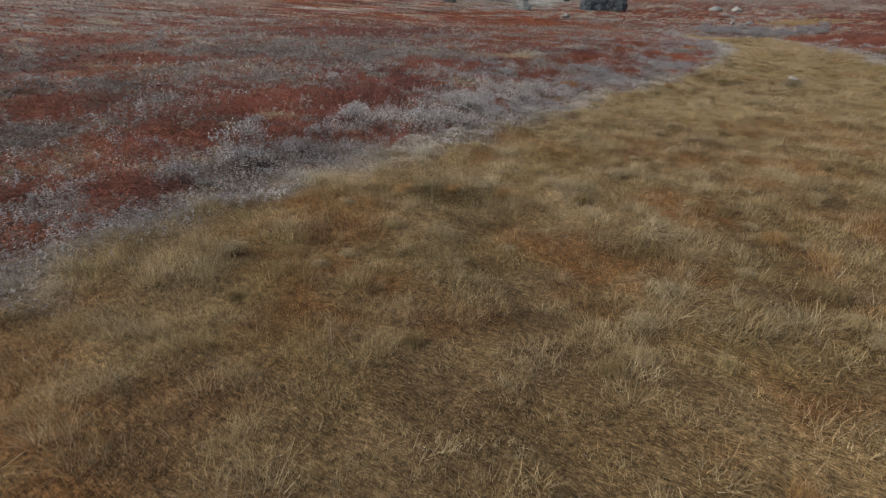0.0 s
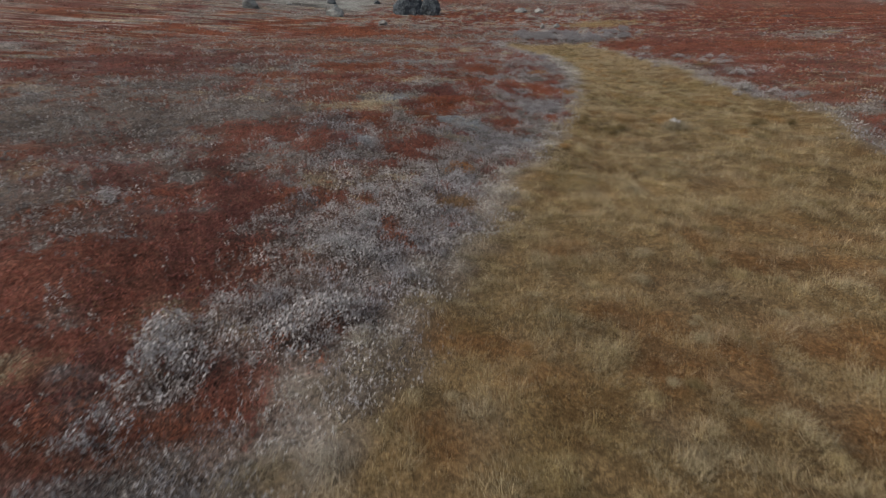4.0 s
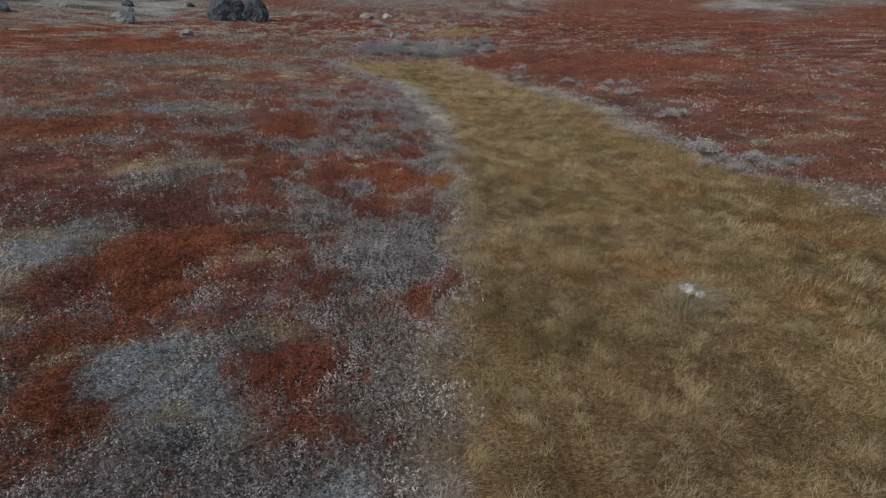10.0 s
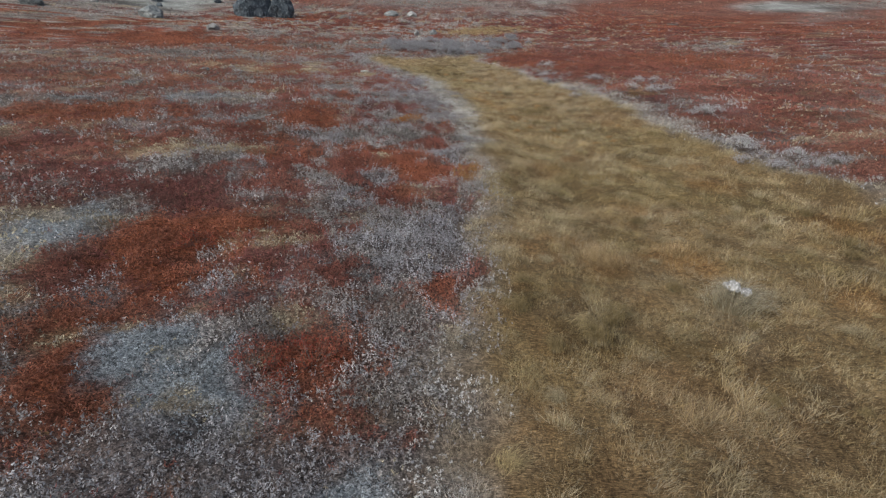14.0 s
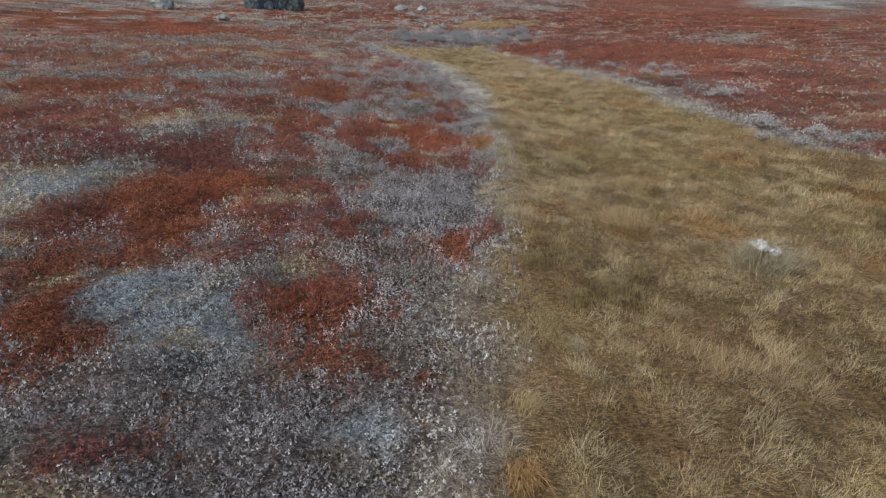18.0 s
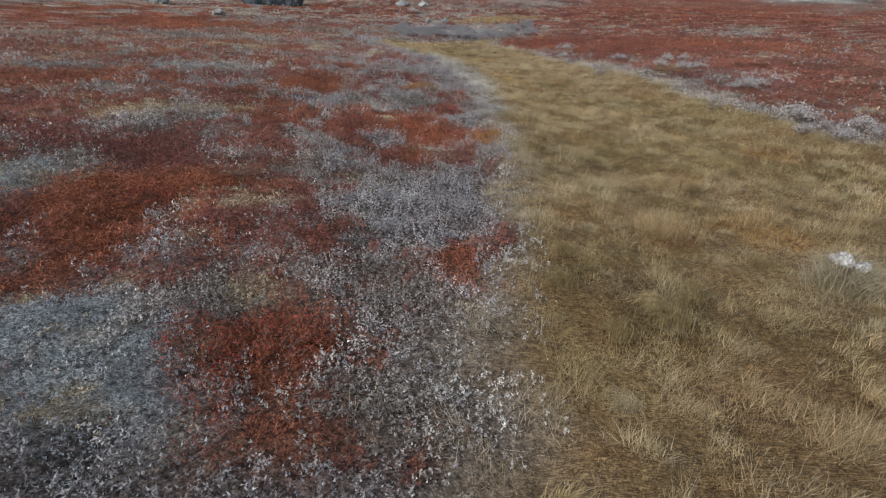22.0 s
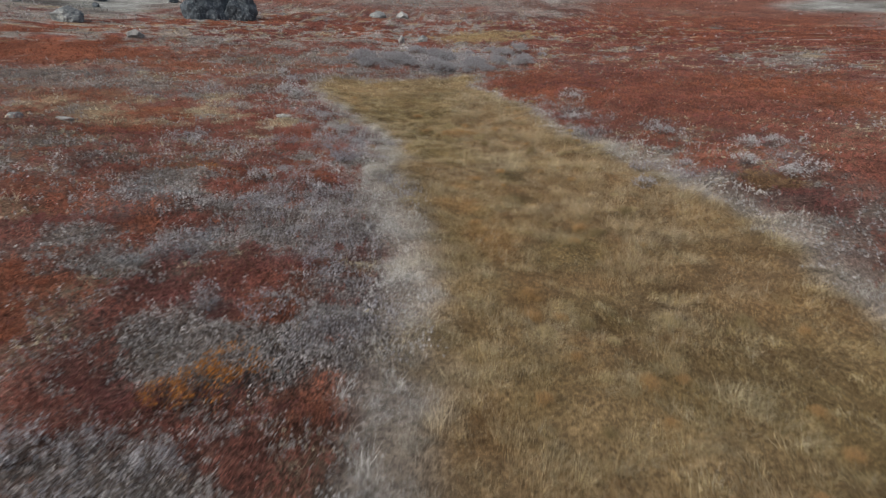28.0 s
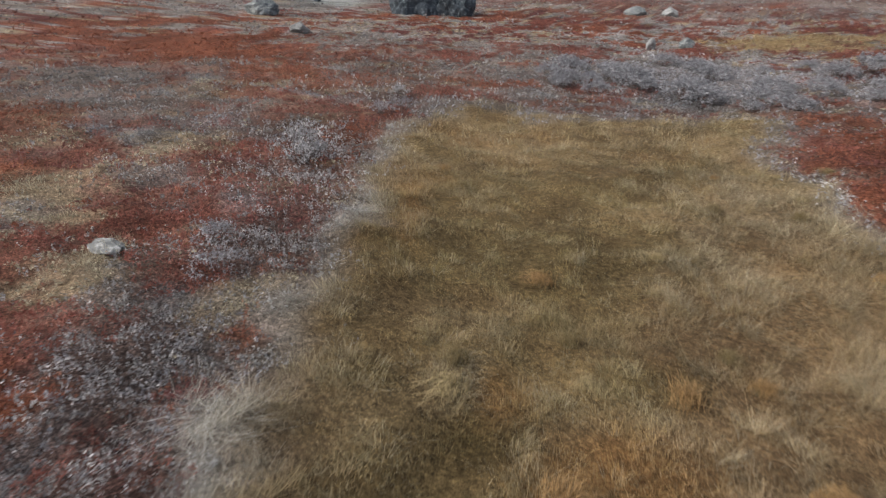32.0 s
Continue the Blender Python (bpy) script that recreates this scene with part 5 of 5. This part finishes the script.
# tussocks that stand out of the grass
r = random.Random(12)
straw_tussocks = [make_tussock(60 + k, c, w, t, 260, lab) for k, (c, w, t, lab) in enumerate((
    ((0.36, 0.28, 0.15), 0.8, 0.27, "pale straw grass tussock bent by the wind"),
    ((0.34, 0.275, 0.17), 0.8, 0.24, "grey bleached grass tussock lying flat"),
    ((0.22, 0.165, 0.08), 0.85, 0.36, "olive-brown sedge tussock standing upright"),
    ((0.33, 0.205, 0.09), 0.9, 0.38, "orange-brown sedge tussock in wet grass")))]
SPOTS = {
    0: [(1.5, -13.2), (6.1, -14.0), (-1.0, -20.5), (3.8, -16.0), (6.5, -20.2), (3.3, -18.2), (0.7, -9.5), (8.0, 4.5), (3.0, 22.9), (4.5, 27.8), (1.2, 53.2), (6.6, 56.0), (7.4, 47.0)],
    1: [(3.9, -21.5), (2.6, -11.2), (2.2, 8.3), (3.2, 21.9), (1.9, -7.6), (-2.6, -23.0), (4.1, 50.6), (9.2, 36.5), (1.0, 6.2), (0.0, 45.6)],
    2: [(2.7, 8.9), (11.9, 11.9), (1.2, 7.4), (3.4, 36.0), (3.2, 38.4), (1.3, 44.4), (2.6, 8.6), (0.9, 9.9), (10.7, 13.1), (9.4, 9.0), (5.0, 14.4), (7.0, 19.5), (6.7, 16.0), (5.4, 33.2), (-0.9, 48.4), (0.4, 49.6), (8.2, -2.0), (4.0, -5.5)],
    3: [(-1.9, -18.8), (-0.9, -18.2), (0.1, -17.8), (5.4, -17.2), (5.9, -23.6), (2.1, 49.2), (3.0, 50.0), (2.6, 47.2), (3.6, 48.0), (5.3, 51.2), (2.0, 33.8), (-0.6, 51.4), (-5.2, 56.5), (8.6, 8.2)],
}
for k, source in enumerate(straw_tussocks):
    source["group"] = "tussocks in the grass strip"
    for n, (x, y) in enumerate(SPOTS[k]):
        size, turn = r.uniform(0.6, 1.05), r.uniform(0, 360)
        if n == 0:
            set_down(source, x, y, size, turn)
        else:
            place(source, x, y, size, turn)

# many more, scattered through the rough parts of the strip
for x0, x1, y0, y1, many, kinds in ((-2.5, 8.5, -24, -7, 46, (0, 1, 1, 2, 3)), (2.5, 9.0, 22, 34, 26, (0, 2, 3, 3)), (2.0, 7.5, 34, 47, 26, (0, 2, 3, 3)), (0.5, 6.0, 46, 62, 16, (0, 2, 3)), (1.5, 11.0, 6, 20, 20, (0, 1, 2, 2))):
    for _ in range(many):
        place(straw_tussocks[r.choice(kinds)], r.uniform(x0, x1), r.uniform(y0, y1), r.uniform(0.4, 0.85), r.uniform(0, 360))

# bushes that stand out of the heath
bushes = [
    make_bush("willow_bush", 80, (0.42, 0.41, 0.415), 1.3, 0.62, 760, 0.050, "silver-grey willow bush with small leaves"),
    make_bush("willow_bush", 81, (0.37, 0.36, 0.375), 1.2, 0.5, 560, 0.045, "silver-grey willow bush on the heath edge"),
    make_bush("willow_bush", 82, (0.27, 0.26, 0.29), 1.3, 0.5, 520, 0.040, "dull lavender-grey willow bush"),
    make_bush("birch_bush", 83, (0.36, 0.145, 0.03), 1.1, 0.45, 600, 0.038, "bright orange dwarf birch bush"),
    make_bush("birch_bush", 84, (0.22, 0.05, 0.03), 1.2, 0.4, 600, 0.036, "dark red dwarf birch bush"),
]
BUSH_SPOTS = {
    0: [(-9.0, 55.3), (-7.1, -13.9), (-4.6, -12.2), (-7.3, -18.7), (13.9, 21.5), (12.9, 39.9), (-4.9, -9.9), (-5.6, -7.2), (-6.4, -5.2), (-13.5, -8.0), (12.2, 22.6), (14.6, 30.4), (-12.7, 66.2), (-5.1, -4.2), (-4.3, -6.1)],
    1: [(-8.6, -17.0), (-6.6, -16.2), (-9.2, -20.0), (13.2, 30.0), (11.7, 45.7), (-3.6, -10.6), (-6.0, -12.0), (-4.4, 36.9), (-5.2, 36.2), (-6.4, 49.2), (-5.6, 48.4), (15.2, 20.8), (10.8, 40.4), (-3.6, 24.2), (-2.6, 23.9), (-4.4, 24.0)],
    2: [(-1.4, 12.6), (-2.2, 13.2), (-0.7, 13.6), (-1.0, 11.6), (-3.4, 40.6), (-4.2, 41.2), (10.0, 38.6), (8.8, 39.4), (-4.6, 33.6), (-3.8, 32.4), (-5.8, 41.6), (-1.6, 29.8), (-2.4, 28.0)],
    3: [(-2.6, 25.5), (-3.1, 25.3), (-2.3, 26.0), (-3.9, -2.0), (-7.0, 36.6)],
    4: [(-3.9, 6.4), (-3.1, 6.6), (-3.5, 5.7), (-6.6, 10.6), (-5.9, 37.6), (-4.0, 36.0)],
}
for k, source in enumerate(bushes):
    source["group"] = "bushes on the heath"
    for n, (x, y) in enumerate(BUSH_SPOTS[k]):
        size, turn = r.uniform(0.7, 1.15), r.uniform(0, 360)
        if n == 0:
            set_down(source, x, y, size, turn)
        else:
            place(source, x, y, size, turn)

place(bushes[0], -9.1, 54.9, 1.55, 40)
place(bushes[0], -8.5, 54.3, 1.1, 130)

# tussocks and bushes that catch the eye, one by one
for k, x, y, size in ((3, -2.1, 41.8, 0.70), (0, -0.7, 47.9, 1.25), (0, 2.7, 45.7, 1.30), (1, 1.8, -14.7, 1.15), (1, 3.4, -18.5, 1.00), (1, -0.5, -17.5, 1.10), (1, 4.0, -20.4, 1.10), (2, 2.1, 7.9, 1.20), (0, 2.0, 8.4, 1.00), (2, 0.7, 8.7, 0.90), (2, 10.2, 12.3, 0.90), (0, -0.0, 4.7, 0.90), (0, 0.9, 48.9, 0.80), (3, 1.1, 46.7, 1.10), (0, 5.9, 28.6, 1.10), (0, 3.2, 28.0, 1.00), (3, -0.2, 3.5, 1.00), (1, 1.8, -9.0, 1.00), (0, 4.1, -8.1, 0.90), (0, -1.6, -5.1, 0.80)):
    place(straw_tussocks[k], x, y, size, r.uniform(0, 360))
for k, x, y, size in ((2, -2.7, 39.3, 1.30), (2, -2.9, 39.1, 1.00), (0, 13.9, 41.8, 0.90), (0, 15.4, 42.4, 0.80), (0, 13.7, 38.0, 0.80), (1, 12.1, 45.9, 0.80), (1, 8.4, 37.9, 1.00), (0, 13.6, 29.6, 0.90), (1, 11.5, 20.9, 0.90), (1, 12.6, 20.4, 1.00), (1, 14.2, 20.8, 1.00), (2, 15.5, 21.0, 0.90), (2, 12.5, 21.5, 0.80), (0, 14.1, 30.6, 0.90), (0, -6.5, -14.9, 1.20), (0, -4.9, -13.2, 1.20), (1, -6.6, -19.5, 1.10), (1, -6.2, -19.2, 1.00), (1, -6.6, -21.1, 1.00), (0, 8.5, 50.7, 0.70), (0, 9.6, 56.5, 0.80), (2, -11.1, 63.9, 1.20), (1, -10.8, 61.5, 1.20), (0, -5.7, -9.7, 0.90), (0, -5.3, -9.5, 0.80)):
    place(bushes[k], x, y, size, r.uniform(0, 360))

# grey willow scrub where the strip ends
scrub = make_bush("willow_bush", 86, (0.27, 0.264, 0.278), 2.2, 0.85, 1500, 0.085, "rounded lavender-grey willow bush where the grass ends")
scrub["group"] = "willow scrub beyond the grass"
for k in range(38):
    a, q = r.uniform(0, 6.283), r.random() ** 0.5
    x, y, size, turn = 0.8 + 10.5 * q * math.cos(a), 79.5 + 8.0 * q * math.sin(a), r.uniform(0.45, 1.3), r.uniform(0, 360)
    if k == 0:
        set_down(scrub, x, y, size, turn)
    else:
        place(scrub, x, y, size, turn)

# two white-stained stones on a grass hummock
hummock = make_tussock(70, (0.33, 0.285, 0.20), 1.4, 0.46, 900, "grass hummock that carries two white-stained stones", "grass_hummock", 0.72, 0.12, 0.28)
set_down(hummock, 5.48, 9.38, 1.0, 20)
summit = hummock.matrix_basis.translation.z + max(v.co.z for v in hummock.children[0].data.vertices)
for k, (dx, dy, w, deep, tall, turn, lab) in enumerate((
        (-0.08, 0.06, 0.38, 0.24, 0.2, -38, "white-stained slab with a dark hollow on a grass hummock"),
        (0.13, -0.13, 0.24, 0.2, 0.18, 20, "small white-stained stone against a slab on a hummock"))):
    st = boulder("stone", 5.48 + dx, 9.38 + dy, w, deep, tall, 40 + k, WHITE_ROCK, lab, 0.6, 0.2, 4)
    st.matrix_world = pose(5.48 + dx, 9.38 + dy, summit - 0.045 - 0.035 * k, 10, 8, turn)
